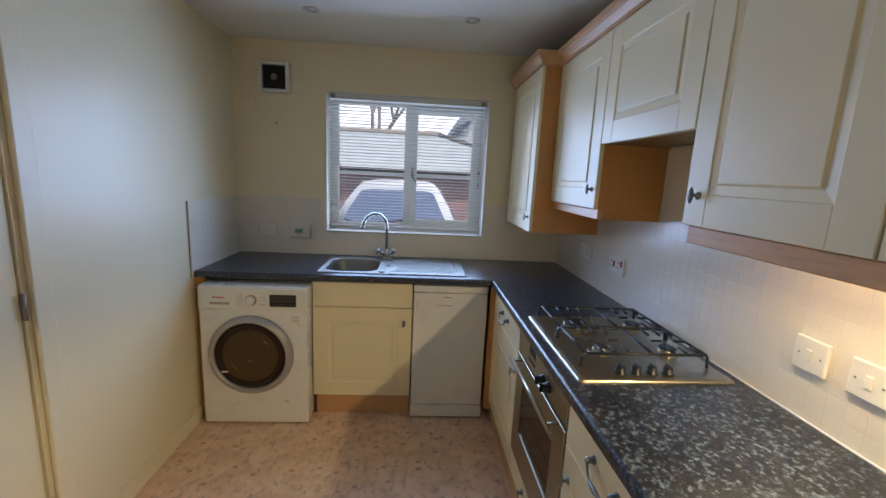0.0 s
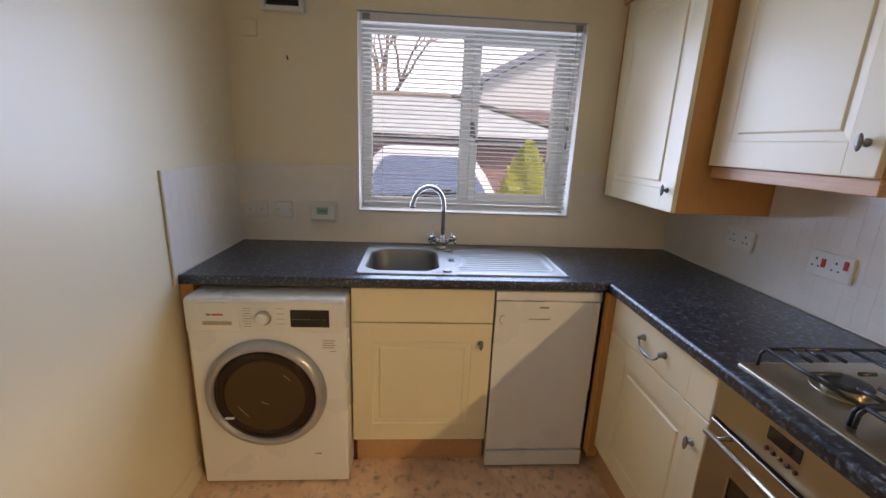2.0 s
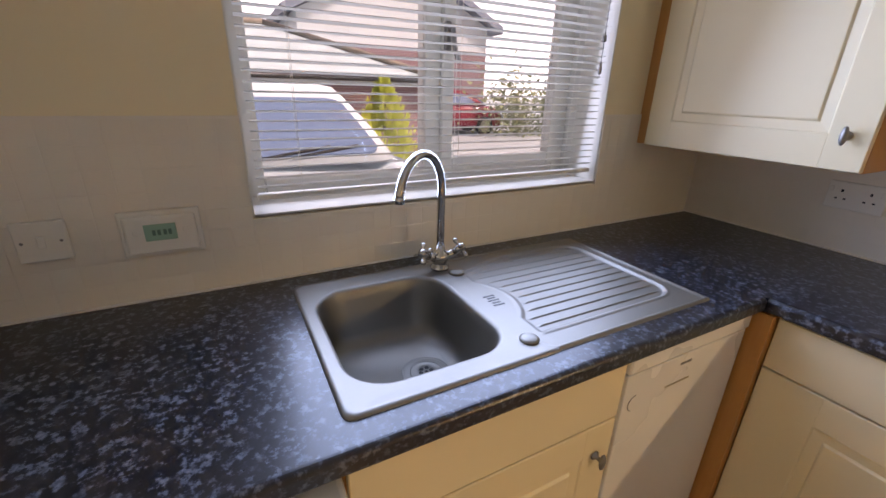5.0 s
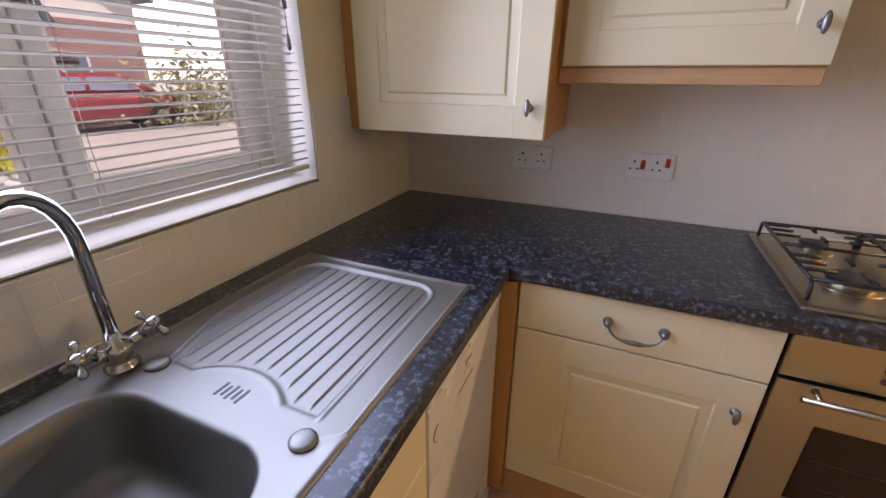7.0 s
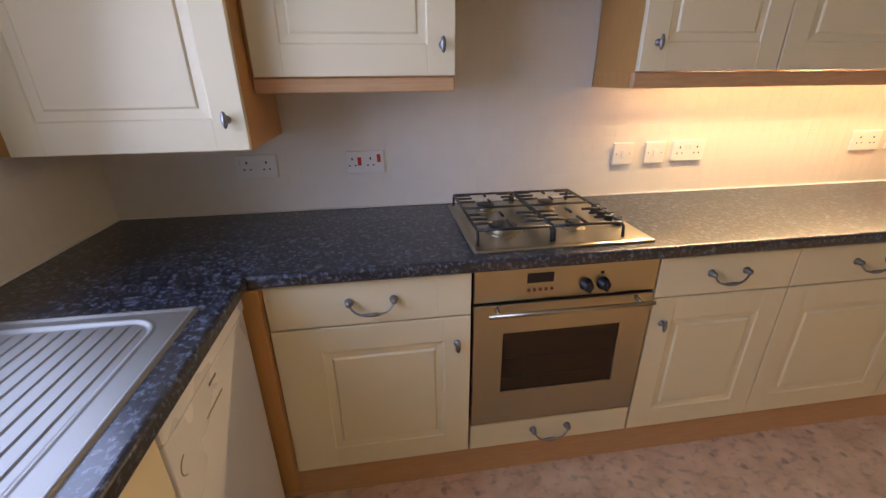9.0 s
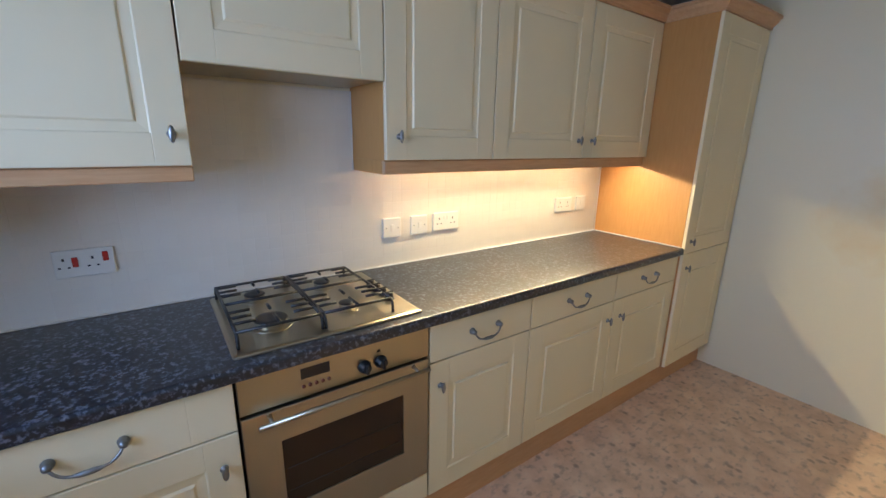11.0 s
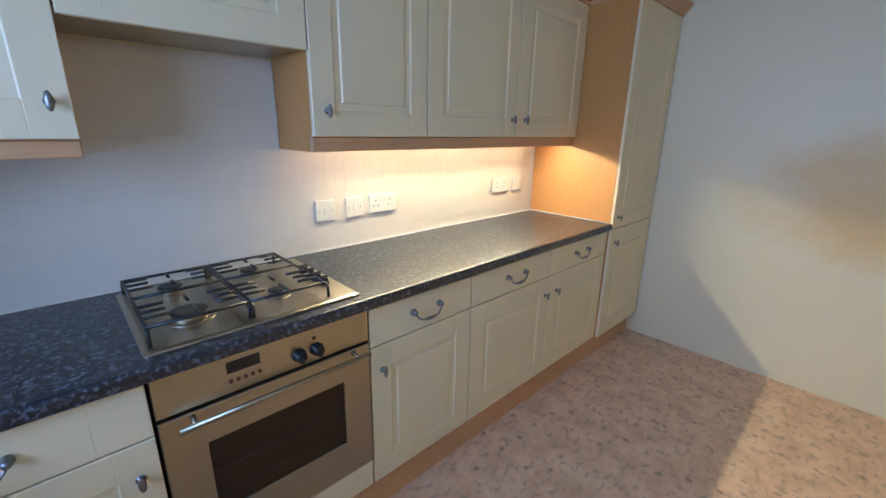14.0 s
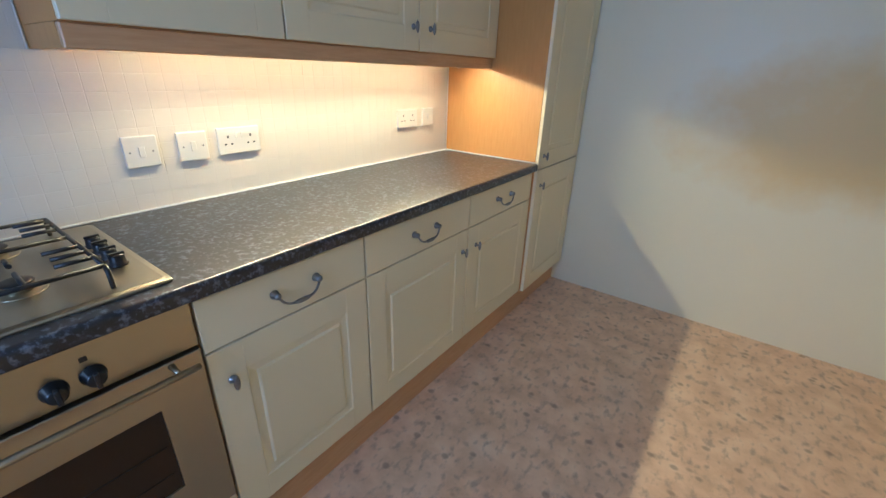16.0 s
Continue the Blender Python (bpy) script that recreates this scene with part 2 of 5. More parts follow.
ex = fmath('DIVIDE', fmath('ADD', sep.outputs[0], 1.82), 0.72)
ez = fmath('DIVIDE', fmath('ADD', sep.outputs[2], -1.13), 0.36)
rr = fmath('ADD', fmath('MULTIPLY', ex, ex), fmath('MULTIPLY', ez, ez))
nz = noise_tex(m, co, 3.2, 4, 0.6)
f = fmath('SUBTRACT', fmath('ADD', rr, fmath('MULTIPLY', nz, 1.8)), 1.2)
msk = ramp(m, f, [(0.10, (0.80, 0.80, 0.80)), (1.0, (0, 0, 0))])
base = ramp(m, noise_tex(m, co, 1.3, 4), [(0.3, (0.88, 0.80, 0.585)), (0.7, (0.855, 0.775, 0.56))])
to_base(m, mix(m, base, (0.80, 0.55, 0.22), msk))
bump(m, noise_tex(m, co, 220, 3), 0.25, 0.0006)
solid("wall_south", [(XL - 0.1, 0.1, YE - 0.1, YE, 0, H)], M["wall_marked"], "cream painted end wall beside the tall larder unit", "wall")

# ---- window ----
win = thing("window_1", pose(0, 0, 0), "white plastic two-light window above the sink", "window", "", "structure")
FY0, FY1 = 0.18, 0.24


def frame_ring(bm, x0, x1, z0, z1, w, y0, y1, bev=0.004):
    box(bm, x0, x0 + w, y0, y1, z0, z1, bev)
    box(bm, x1 - w, x1, y0, y1, z0, z1, bev)
    box(bm, x0 + w, x1 - w, y0, y1, z0, z0 + w, bev)
    box(bm, x0 + w, x1 - w, y0, y1, z1 - w, z1, bev)


bm = bmesh.new()
frame_ring(bm, WX0, WX1, WZ0, WZ1, 0.05, FY0, FY1)
box(bm, -1.167, -1.114, FY0, FY1, WZ0 + 0.05, WZ1 - 0.05, 0.004)
part("window_frame", bm, M["upvc"], win)
bm = bmesh.new()
frame_ring(bm, -1.1135, -0.622, WZ0 + 0.045, WZ1 - 0.045, 0.042, FY0 - 0.012, FY0 + 0.035)
sash = part("casement_sash", bm, M["upvc"], win, "white opening casement sash")
bm = bmesh.new()
box(bm, -1.114, -1.094, FY0 - 0.03, FY0 - 0.012, 1.48, 1.56, 0.004)
tube(bm, [(-1.104, FY0 - 0.035, 1.545), (-1.104, FY0 - 0.05, 1.54), (-1.094, FY0 - 0.052, 1.48), (-1.078, FY0 - 0.05, 1.45)], 0.008, 8)
part("window_catch", bm, M["pewter"], sash, "grey metal window catch handle")
for x0, x1 in ((-1.655, -1.167), (-1.0725, -0.664)):
    p = bpart("pane", (x0, x1, FY0 + 0.012, FY0 + 0.018, WZ0 + 0.05, WZ1 - 0.05), M["glass"], win, bevel=0)
    p.visible_shadow = False
solid("window_sill", [(WX0, WX1, 0.0, FY0, WZ0 - 0.004, WZ0 + 0.004)], M["upvc"], "white tiled inner window sill", "sill")
# reveal lining
solid("window_reveal", [(WX0, WX0 + 0.004, 0.0, FY0, WZ0 + 0.004, WZ1), (WX1 - 0.004, WX1, 0.0, FY0, WZ0 + 0.004, WZ1), (WX0 + 0.004, WX1 - 0.004, 0, FY0, WZ1 - 0.004, WZ1)],
      M["upvc"], "white painted window reveal", "reveal")

# venetian blind
blind = thing("venetian_blind", pose(-1.14, 0.035, 1.1), "cream slatted venetian blind, lowered with slats open, in the window", "blind")
bpart("headrail", (-0.548, 0.548, -0.03, 0.0, 0.888, 0.925), M["upvc"], blind, "white blind headrail")
for sx in (-0.535, 0.5):
    bpart("headrail_bracket", (sx, sx + 0.035, -0.034, -0.03, 0.893, 0.92), M["pewter"], blind, "small metal headrail bracket", 0.0)
bpart("bottom_rail", (-0.545, 0.545, -0.024, 0.0, 0.012, 0.026), M["upvc"], blind, "white bottom rail", 0.003)
mslat = mat("slat_paint", (0.56, 0.54, 0.48), 0.6)
bm = bmesh.new()
prev = None
for k in range(5):
    u = (k / 4 - 0.5)
    y, z = u * 0.0245, 0.0034 * (1 - 4 * u * u)
    a = radians(-7)
    y, z = y * math.cos(a) - z * math.sin(a), y * math.sin(a) + z * math.cos(a)
    row = [bm.verts.new((x, y - 0.012, z + dz)) for dz in (0, 0.0006) for x in (-0.543, 0.543)]
    if prev:
        bm.faces.new((prev[0], prev[1], row[1], row[0]))
        bm.faces.new((prev[2], row[2], row[3], prev[3]))
        bm.faces.new((prev[0], row[0], row[2], prev[2]))
        bm.faces.new((prev[1], prev[3], row[3], row[1]))
    prev = row
slat_mesh = finish(bm, "slat", mslat)
NS = 40
for k in range(NS):
    s = new("slat", slat_mesh)
    s.parent = blind
    s.location = (random.uniform(-0.0015, 0.0015), 0, 0.042 + 0.838 * k / (NS - 1))
    s.rotation_euler = (radians(random.uniform(-3, 3)), radians(random.uniform(-0.12, 0.12)), 0)
for x in (-0.44, 0.0, 0.44):
    for y in (-0.0245, 0.001):
        bm = bmesh.new()
        tube(bm, [(x, y, 0.02), (x, y, 0.89)], 0.0007, 4)
        part("ladder_cord", bm, M["plastic"], blind, "thin white ladder cord")
bm = bmesh.new()
tube(bm, [(0.51, -0.032, 0.9), (0.512, -0.033, 0.62), (0.51, -0.034, 0.36)], 0.0012, 5)
lathe(bm, [(0.002, 0.33), (0.006, 0.335), (0.005, 0.36), (0.002, 0.37)], (0.51, -0.034, 0), n=10)
box(bm, 0.503, 0.517, -0.038, -0.03, 0.425, 0.445, 0.002)
part("pull_cord", bm, M["pewter"], blind, "hanging pull cord with a small toggle")

# ---- door in the side wall ----
dr = thing("door_1", pose(XL, DY1, 0), "cream painted closed internal door in a cream casing", "door", "", "structure")
bpart("door_leaf", (-0.045, -0.008, DY0 - DY1 + 0.033, -0.033, 0.006, DH - 0.033), M["wall"], dr, "cream painted door leaf", 0.002)
bm = bmesh.new()
box(bm, -0.1, 0.0, -0.03, 0, 0, DH - 0.03)
box(bm, -0.1, 0.0, DY0 - DY1, DY0 - DY1 + 0.03, 0, DH - 0.03)
box(bm, -0.1, 0.0, DY0 - DY1, 0, DH - 0.03, DH)
part("door_lining", bm, M["wall"], dr)
bm = bmesh.new()
box(bm, 0.0005, 0.018, -0.012, 0.062, 0, DH + 0.062, 0.006, 2)
box(bm, 0.0005, 0.018, DY0 - DY1 - 0.062, DY0 - DY1 + 0.012, 0, DH + 0.062, 0.006, 2)
box(bm, 0.001, 0.0185, DY0 - DY1 + 0.012, -0.012, DH - 0.012, DH + 0.062, 0.006, 2)
part("architrave", bm, M["wall"], dr)
for z in (0.23, 0.98, 1.75):
    bm = bmesh.new()
    box(bm, -0.006, 0.004, -0.036, -0.026, z, z + 0.09, 0.001)
    tube(bm, [(0.004, -0.031, z), (0.004, -0.031, z + 0.09)], 0.005, 8)
    part("hinge", bm, M["pewter"], dr, "dark steel butt hinge")

solid("baseboard", [(XL + 0.0005, XL + 0.014, DY1 + 0.0635, -0.625, 0, 0.085), (XL + 0.0005, XL + 0.014, YE, DY0 - 0.0635, 0, 0.085)],
      M["wall"], "low cream painted skirting board", "skirting")


# ---- units ----
def panel_door(name, w, z0, z1, material, parent, x0=0.0, border=0.084, t=0.018, label="", lb=0.0):
    """Moulded door: flat frame, routed groove and raised field. Its back lies at y=0, its face at y=-t."""
    bm = bmesh.new()
    h = z1 - z0
    rings = [(0.0, 0.0), (0.0, t - 0.002), (0.002, t)]
    if border:
        rings += [(border, t), (border + 0.003, t - 0.0035), (border + 0.027, t - 0.006), (border + 0.032, t - 0.001), (border + 0.034, t - 0.0005)]
    prev = None
    for ins, d in rings:
        li = ins + (lb if ins >= border > 0 else 0.0)
        ring = [bm.verts.new((x0 + x, -d, z0 + z)) for x, z in ((li, ins), (w - ins, ins), (w - ins, h - ins), (li, h - ins))]
        if prev:
            for k in range(4):
                bm.faces.new((prev[k], prev[(k + 1) % 4], ring[(k + 1) % 4], ring[k]))
        else:
            bm.faces.new(ring[::-1])
        prev = ring
    bm.faces.new(prev)
    joints = (border + lb, w - border) if border else ((w - 0.105,) if lb else ())
    for jx in joints:         # hairline joints between stiles and rails
        for o in (-0.0013, 0.0, 0.0013):
            bmesh.ops.bisect_plane(bm, geom=bm.verts[:] + bm.edges[:] + bm.faces[:], dist=1e-6, plane_co=(x0 + jx + o, 0, 0), plane_no=(1, 0, 0))
        for v in bm.verts:
            if abs(v.co.x - x0 - jx) < 1e-5 and abs(v.co.y + t) < 1e-5 and not (border + 0.001 < v.co.z - z0 < h - border - 0.001 and border):
                v.co.y += 0.0008
    return part(name, bm, material, parent, label)


def knob(parent, x, z, y=-0.018):
    bm = bmesh.new()
    lathe(bm, [(0.011, 0.0), (0.011, -0.003), (0.005, -0.006), (0.0045, -0.016), (0.006, -0.018)], (x, y, z), 'y', 12)
    lathe(bm, [(0.001, -0.017), (0.0065, -0.018), (0.0085, -0.022), (0.0065, -0.026), (0.001, -0.028)], (x, y, z), 'y', 14, 1.0, 2.7)
    return part("door_knob", bm, M["pewter"], parent, "oval pewter door knob")


def bow(parent, x, z, y=-0.018, w=0.128):
    bm = bmesh.new()
    for s in (-1, 1):
        lathe(bm, [(0.012, 0.0), (0.013, -0.004), (0.008, -0.01), (0.010, -0.016), (0.008, -0.022), (0.001, -0.026)], (x + s * w / 2, y, z + 0.004), 'y', 12)
    pts, rad = [], []
    for k in range(17):
        u = k / 16 * 2 - 1
        sag = 0.031 * (1 - abs(u) ** 4.5) if abs(u) < 1 else 0
        pts.append((x + u * w / 2, y - 0.019 - 0.008 * (1 - u * u), z + 0.002 - sag))
        rad.append(0.0033 + 0.0036 * math.exp(-(u / 0.34) ** 4))
    tube(bm, pts, rad, 8)
    return part("drawer_pull", bm, M["pewter"], parent, "pewter drop bow pull")


RUN = pose(-0.559, 0, 0, 0, 0, -90)      # the long run: x along it, y into the units


def unit_pose(y):
    return pose(-0.559, y, 0, 0, 0, -90)


def carcass(parent, w, z0, z1, d, material=None, front=0.0005):
    return bpart("carcass", (0.0008, w - 0.0008, front, d, z0, z1), material or M["beech"], parent, "beech-effect cabinet carcass", 0.0)


DZ0, DZ1, RZ0, RZ1 = 0.157, 0.717, 0.722, 0.862


def base_unit(y0, y1, knob_x, label, lb=0.0):
    w = y0 - y1
    u = thing("base_cabinet", unit_pose(y0), label, "cabinet", "base cabinets")
    carcass(u, w, 0.15, 0.868, 0.54)
    g = 0.0018
    d = panel_door("door", w - 2 * g, DZ0, DZ1, M["door"], u, g, lb=lb, label="cream moulded panel door")
    knob(d, knob_x * w, 0.622)
    dr_ = panel_door("drawer_front", w - 2 * g, RZ0, RZ1, M["door"], u, g, border=0, label="plain cream drawer front", lb=lb)
    bow(dr_, w * 0.5, 0.795)
    return u


base_unit(-0.645, -1.238, 0.925, "cream base cabinet with drawer and panel door, beside the oven", lb=0.05)
base_unit(-1.843, -2.344, 0.095, "cream base cabinet with drawer and door, beyond the oven")
base_unit(-2.346, -2.944, 0.935, "cream base cabinet with drawer and door, under the lit worktop")
base_unit(-2.946, -3.543, 0.11, "cream base cabinet with one drawer beside the tall larder unit")

# corner post
solid("corner_post", [(-0.60, -0.5765, -0.6435, -0.595, 0.09, 0.868), (-0.5765, -0.56, -0.6435, -0.60, 0.09, 0.868)], M["beech"],
      "beech-effect corner filler post between the dishwasher and the cabinet", "filler")

# plinths
solid("plinth", [(-0.545, -0.53, -4.1485, -0.56, 0, 0.148)], M["beech_x"], "beech-effect plinth along the long run", "plinth")
solid("plinth", [(-1.66, -1.064, -0.545, -0.53, 0, 0.142)], M["beech_x"], "beech-effect plinth under the sink cabinet", "plinth")

# tall larder unit
u = thing("larder_unit", pose(-0.582, -3.5465, 0, 0, 0, -90), "tall cream larder cabinet with two doors, against the end wall", "cabinet")
bpart("side_panel", (0, 0.018, -0.001, 0.58, 0.15, 2.12), M["beech"], u, "beech-effect side panel")
bpart("carcass", (0.0185, 0.59, 0.0, 0.58, 0.15, 2.12), M["beech"], u, "beech-effect carcass", 0.0)
d = panel_door("door", 0.586, 0.157, 0.872, M["door"], u, 0.003, border=0.088, label="lower cream door")
knob(d, 0.06, 0.785)
d = panel_door("door", 0.586, 0.877, 2.117, M["door"], u, 0.003, border=0.088, label="tall upper cream door")
knob(d, 0.06, 0.943)


def wall_unit(name, y0, y1, z0, knobs, label, n=1, depth=0.287, x=-0.287, z1=2.118, knob_z=None):
    w = y0 - y1
    u = thing(name, pose(x, y0, 0, 0, 0, -90), label, "cabinet", "wall cabinets")
    carcass(u, w, z0 if knobs is not None else z0 + 0.024, z1, depth)
    g = 0.0016
    d = panel_door("door", w - 2 * g, z0 + 0.002, z1 - 0.002, M["door"], u, g, label="cream moulded panel door")
    if knobs is not None:
        knob(d, knobs * w, knob_z or z0 + 0.085)
    return u


wall_unit("wall_cabinet", -0.045, -0.640, 1.208, 0.92, "deep, low-reaching cream wall cabinet in the corner by the window", depth=0.39, x=-0.392)
wall_unit("wall_cabinet", -0.650, -1.2365, 1.395, 0.93, "cream wall cabinet between corner cabinet and cooker hood cabinet")
wall_unit("hood_cabinet", -1.2385, -1.8285, 1.665, None, "short cream cabinet housing the cooker hood above the hob")
wall_unit("wall_cabinet", -1.830, -2.334, 1.402, 0.105, "cream wall cabinet with a panel door beside the cooker hood")
wall_unit("wall_cabinet", -2.336, -2.933, 1.402, 0.94, "cream wall cabinet above the lit worktop")
wall_unit("wall_cabinet", -2.935, -3.5425, 1.402, 0.11, "cream wall cabinet beside the tall larder unit")

solid("corner_filler", [(-0.395, -0.010, -0.0445, -0.0005, 1.210, 2.118)], M["beech"], "beech-effect filler strip between the window wall and the corner cabinet", "filler")
solid("corner_filler", [(-0.287, -0.001, -0.6495, -0.6405, 1.397, 2.118)], M["beech"], "beech-effect filler strip beside the corner cabinet", "filler")

hood = thing("cooker_hood", pose(-0.15, -1.525, 1.668), "slim grey cooker hood under its cabinet", "cooker hood")
bpart("hood_body", (-0.125, 0.13, -0.29, 0.29, 0.0, 0.018), M["steel"], hood, "", 0.002)


def light_rail(y0, y1, z0, z1, label, returns=True):
    solid("light_rail", [(-0.285, -0.262, y1, y0, z0, z1), ] + ([(-0.262, -0.0, y0 - 0.018, y0, z0, z1)] if returns == 'a' else []), M["beech_x"], label, "pelmet", "structure", 0.003)


light_rail(-0.6415, -1.236, 1.352, 1.3945, "beech-effect light rail under a wall cabinet")
light_rail(-1.8315, -3.5425, 1.352, 1.4015, "beech-effect light rail hiding the strip light")
solid("cabinet_end_panel", [(-0.262, -0.009, -1.236, -1.220, 1.352, 1.3945), (-0.262, -0.009, -1.847, -1.8315, 1.352, 1.4015)], M["beech"], "beech-effect return of the light rail", "pelmet")

# cornice swept along the cabinet tops
prof = [(-0.004, 0.0), (0.008, 0.0), (0.008, 0.012), (0.014, 0.020), (0.030, 0.034), (0.036, 0.048), (0.046, 0.052), (0.046, 0.066), (-0.004, 0.066)]
path = [(-0.410, -0.003), (-0.410, -0.641), (-0.305, -0.641), (-0.305, -3.5465), (-0.600, -3.5465), (-0.600, -4.1485)]
bm = bmesh.new()
rings = []
for i, p in enumerate(path):
    p = Vector(p)
    dirs = []
    if i > 0:
        dirs.append((p - Vector(path[i - 1])).normalized())
    if i < len(path) - 1:
        dirs.append((Vector(path[i + 1]) - p).normalized())
    nrm = [Vector((d.y, -d.x)) for d in dirs]
    mn = sum(nrm, Vector((0, 0)))
    mn = mn / mn.length
    k = 1 / max(0.3, mn.dot(nrm[0]))
    rings.append([bm.verts.new((p.x + mn.x * o * k, p.y + mn.y * o * k, 2.119 + h)) for o, h in prof])
for a, b in zip(rings, rings[1:]):
    for k in range(len(prof)):
        bm.faces.new((a[k], a[(k + 1) % len(prof)], b[(k + 1) % len(prof)], b[k]))
bm.faces.new(rings[0])
bm.faces.new(rings[-1][::-1])
tagged(new("cornice", finish(bm, "cornice", M["beech_x"])), "beech-effect moulded cornice along the cabinet tops", "cornice", "", "structure")

# strip light
sl = thing("strip_light", pose(-0.16, -2.69, 1.402), "lit warm strip light under the wall cabinets", "lamp")
bpart("light_body", (-0.02, 0.02, -0.72, 0.72, -0.008, -0.001), M["plastic"], sl, "white light body")
bpart("light_tube", (-0.012, 0.012, -0.70, 0.70, -0.0155, -0.0085), M["tube"], sl, "glowing tube", 0.002)
bm = bmesh.new()
tube(bm, [(-0.10, -3.28, 1.395), (-0.13, -3.34, 1.366), (-0.17, -3.42, 1.355), (-0.20, -3.49, 1.37), (-0.2, -3.54, 1.398)], 0.0035, 6)
cb = new("light_cable", finish(bm, "light_cable", M["plastic"]))
tagged(cb, "thin white cable hanging under the wall cabinet", "cable")

# ---- worktop ----
WT0, WT1 = 0.872, 0.91
HX0, HX1, HY0, HY1 = -0.545, -0.055, -1.815, -1.265   # the hob's cut-out (inside its plate)
SX0, SX1, SY0, SY1 = -1.62, -0.77, -0.545, -0.10


def rounded_edge_run(bm, x0, x1, y0, y1, side):
    """One worktop length with a post-formed front edge. side: the edge that is rounded."""
    r = 0.012
    prof = [(0.0, WT0)] + [(0.0 + r - r * math.cos(a), WT0 + r - r * math.sin(a)) for a in (0,)]
    arc = [(r - r * math.cos(a), WT1 - r + r * math.sin(a)) for a in [math.pi / 2 * k / 5 for k in range(6)]]
    low = [(r * 0.5 - r * 0.5 * math.cos(a), WT0 + r * 0.5 - r * 0.5 * math.sin(a)) for a in [math.pi / 2 * k / 3 for k in range(3, -1, -1)]]
    front = low + arc
    if side == 'x':
        width = x1 - x0
        loop = front + [(width, WT1), (width, WT0)]
        ends = [[bm.verts.new((x0 + o, y, z)) for o, z in loop] for y in (y0, y1)]
    else:
        width = y1 - y0
        loop = front + [(width, WT1), (width, WT0)]
        ends = [[bm.verts.new((x, y0 + o, z)) for o, z in loop] for x in (x0, x1)]
    n = len(loop)
    for k in range(n):
        bm.faces.new((ends[0][k], ends[0][(k + 1) % n], ends[1][(k + 1) % n], ends[1][k]))
    bm.faces.new(ends[0][::-1])
    bm.faces.new(ends[1])


bm = bmesh.new()
# long run, left open under the hob
rounded_edge_run(bm, -0.600, -0.0085, HY1, -0.6205, 'x')
rounded_edge_run(bm, -0.600, -0.0085, -3.5455, HY0, 'x')
rounded_edge_run(bm, -0.600, HX0, HY0, HY1, 'x')
box(bm, HX1, -0.0085, HY0, HY1, WT0, WT1)
# window run, left open under the sink
rounded_edge_run(bm, XL + 0.009, SX0, -0.620, -0.0085, 'y')
rounded_edge_run(bm, SX0, SX1, -0.620, SY0, 'y')
rounded_edge_run(bm, SX1, -0.6005, -0.620, -0.0085, 'y')
box(bm, -0.6005, -0.0085, -0.6205, -0.0085, WT0, WT1)
box(bm, SX0, SX1, SY1, -0.0085, WT0, WT1)
wt = new("worktop", finish(bm, "worktop", M["worktop"]))
tagged(wt, "dark blue-black speckled laminate worktop in an L shape", "worktop", "", "structure")
bm = bmesh.new()
tube(bm, [(XL + 0.011, -0.612, 0.912), (XL + 0.011, -0.011, 0.912), (-0.011, -0.011, 0.912), (-0.011, -3.543, 0.912), (-0.58, -3.543, 0.912)], 0.004, 6)
tube(bm, [(-0.0105, -3.5435, 0.912), (-0.0105, -3.5435, 1.40)], 0.003, 6)
tube(bm, [(-0.0105, -1.8275, 1.352), (-0.0105, -1.8275, 1.66)], 0.003, 6)
tagged(new("sealant", finish(bm, "sealant", M["sealant"])), "thin bead of white sealant along the worktop", "sealant", "", "structure")

# ---- sink ----
sink = thing("sink", pose(-1.195, -0.322, 0.911), "stainless steel inset sink with one bowl and ribbed drainer", "sink")


def rrect(cx, cy, hx, hy, r, n=8):
    out = []
    for qx, qy, a0 in ((1, 1, 0), (-1, 1, 90), (-1, -1, 180), (1, -1, 270)):
        for k in range(n + 1):
            a = radians(a0 + 90 * k / n)
            out.append((cx + qx * (hx - r) + r * math.cos(a), cy + qy * (hy - r) + r * math.sin(a)))
    return out


bm = bmesh.new()


def loop(pts, z):
    return [bm.verts.new((x, y, z)) for x, y in pts]


def bridge(a, b, smooth=True):
    n = len(a)
    for k in range(n):
        f_ = bm.faces.new((a[k], a[(k + 1) % n], b[(k + 1) % n], b[k]))
        f_.smooth = smooth


def drain_edge(y):
    """Height of the deck where it meets the drainer."""
    e = 0.242 - abs(y)
    return -0.0005 if e < 0.002 else 0.0025 + 0.0035 * math.sin(max(0, min(1, (0.014 - e) / 0.012)) * math.pi)


WX, WY = -0.200, 0.000     # waste centre
BX, BY = -0.2575, 0.003     # bowl centre
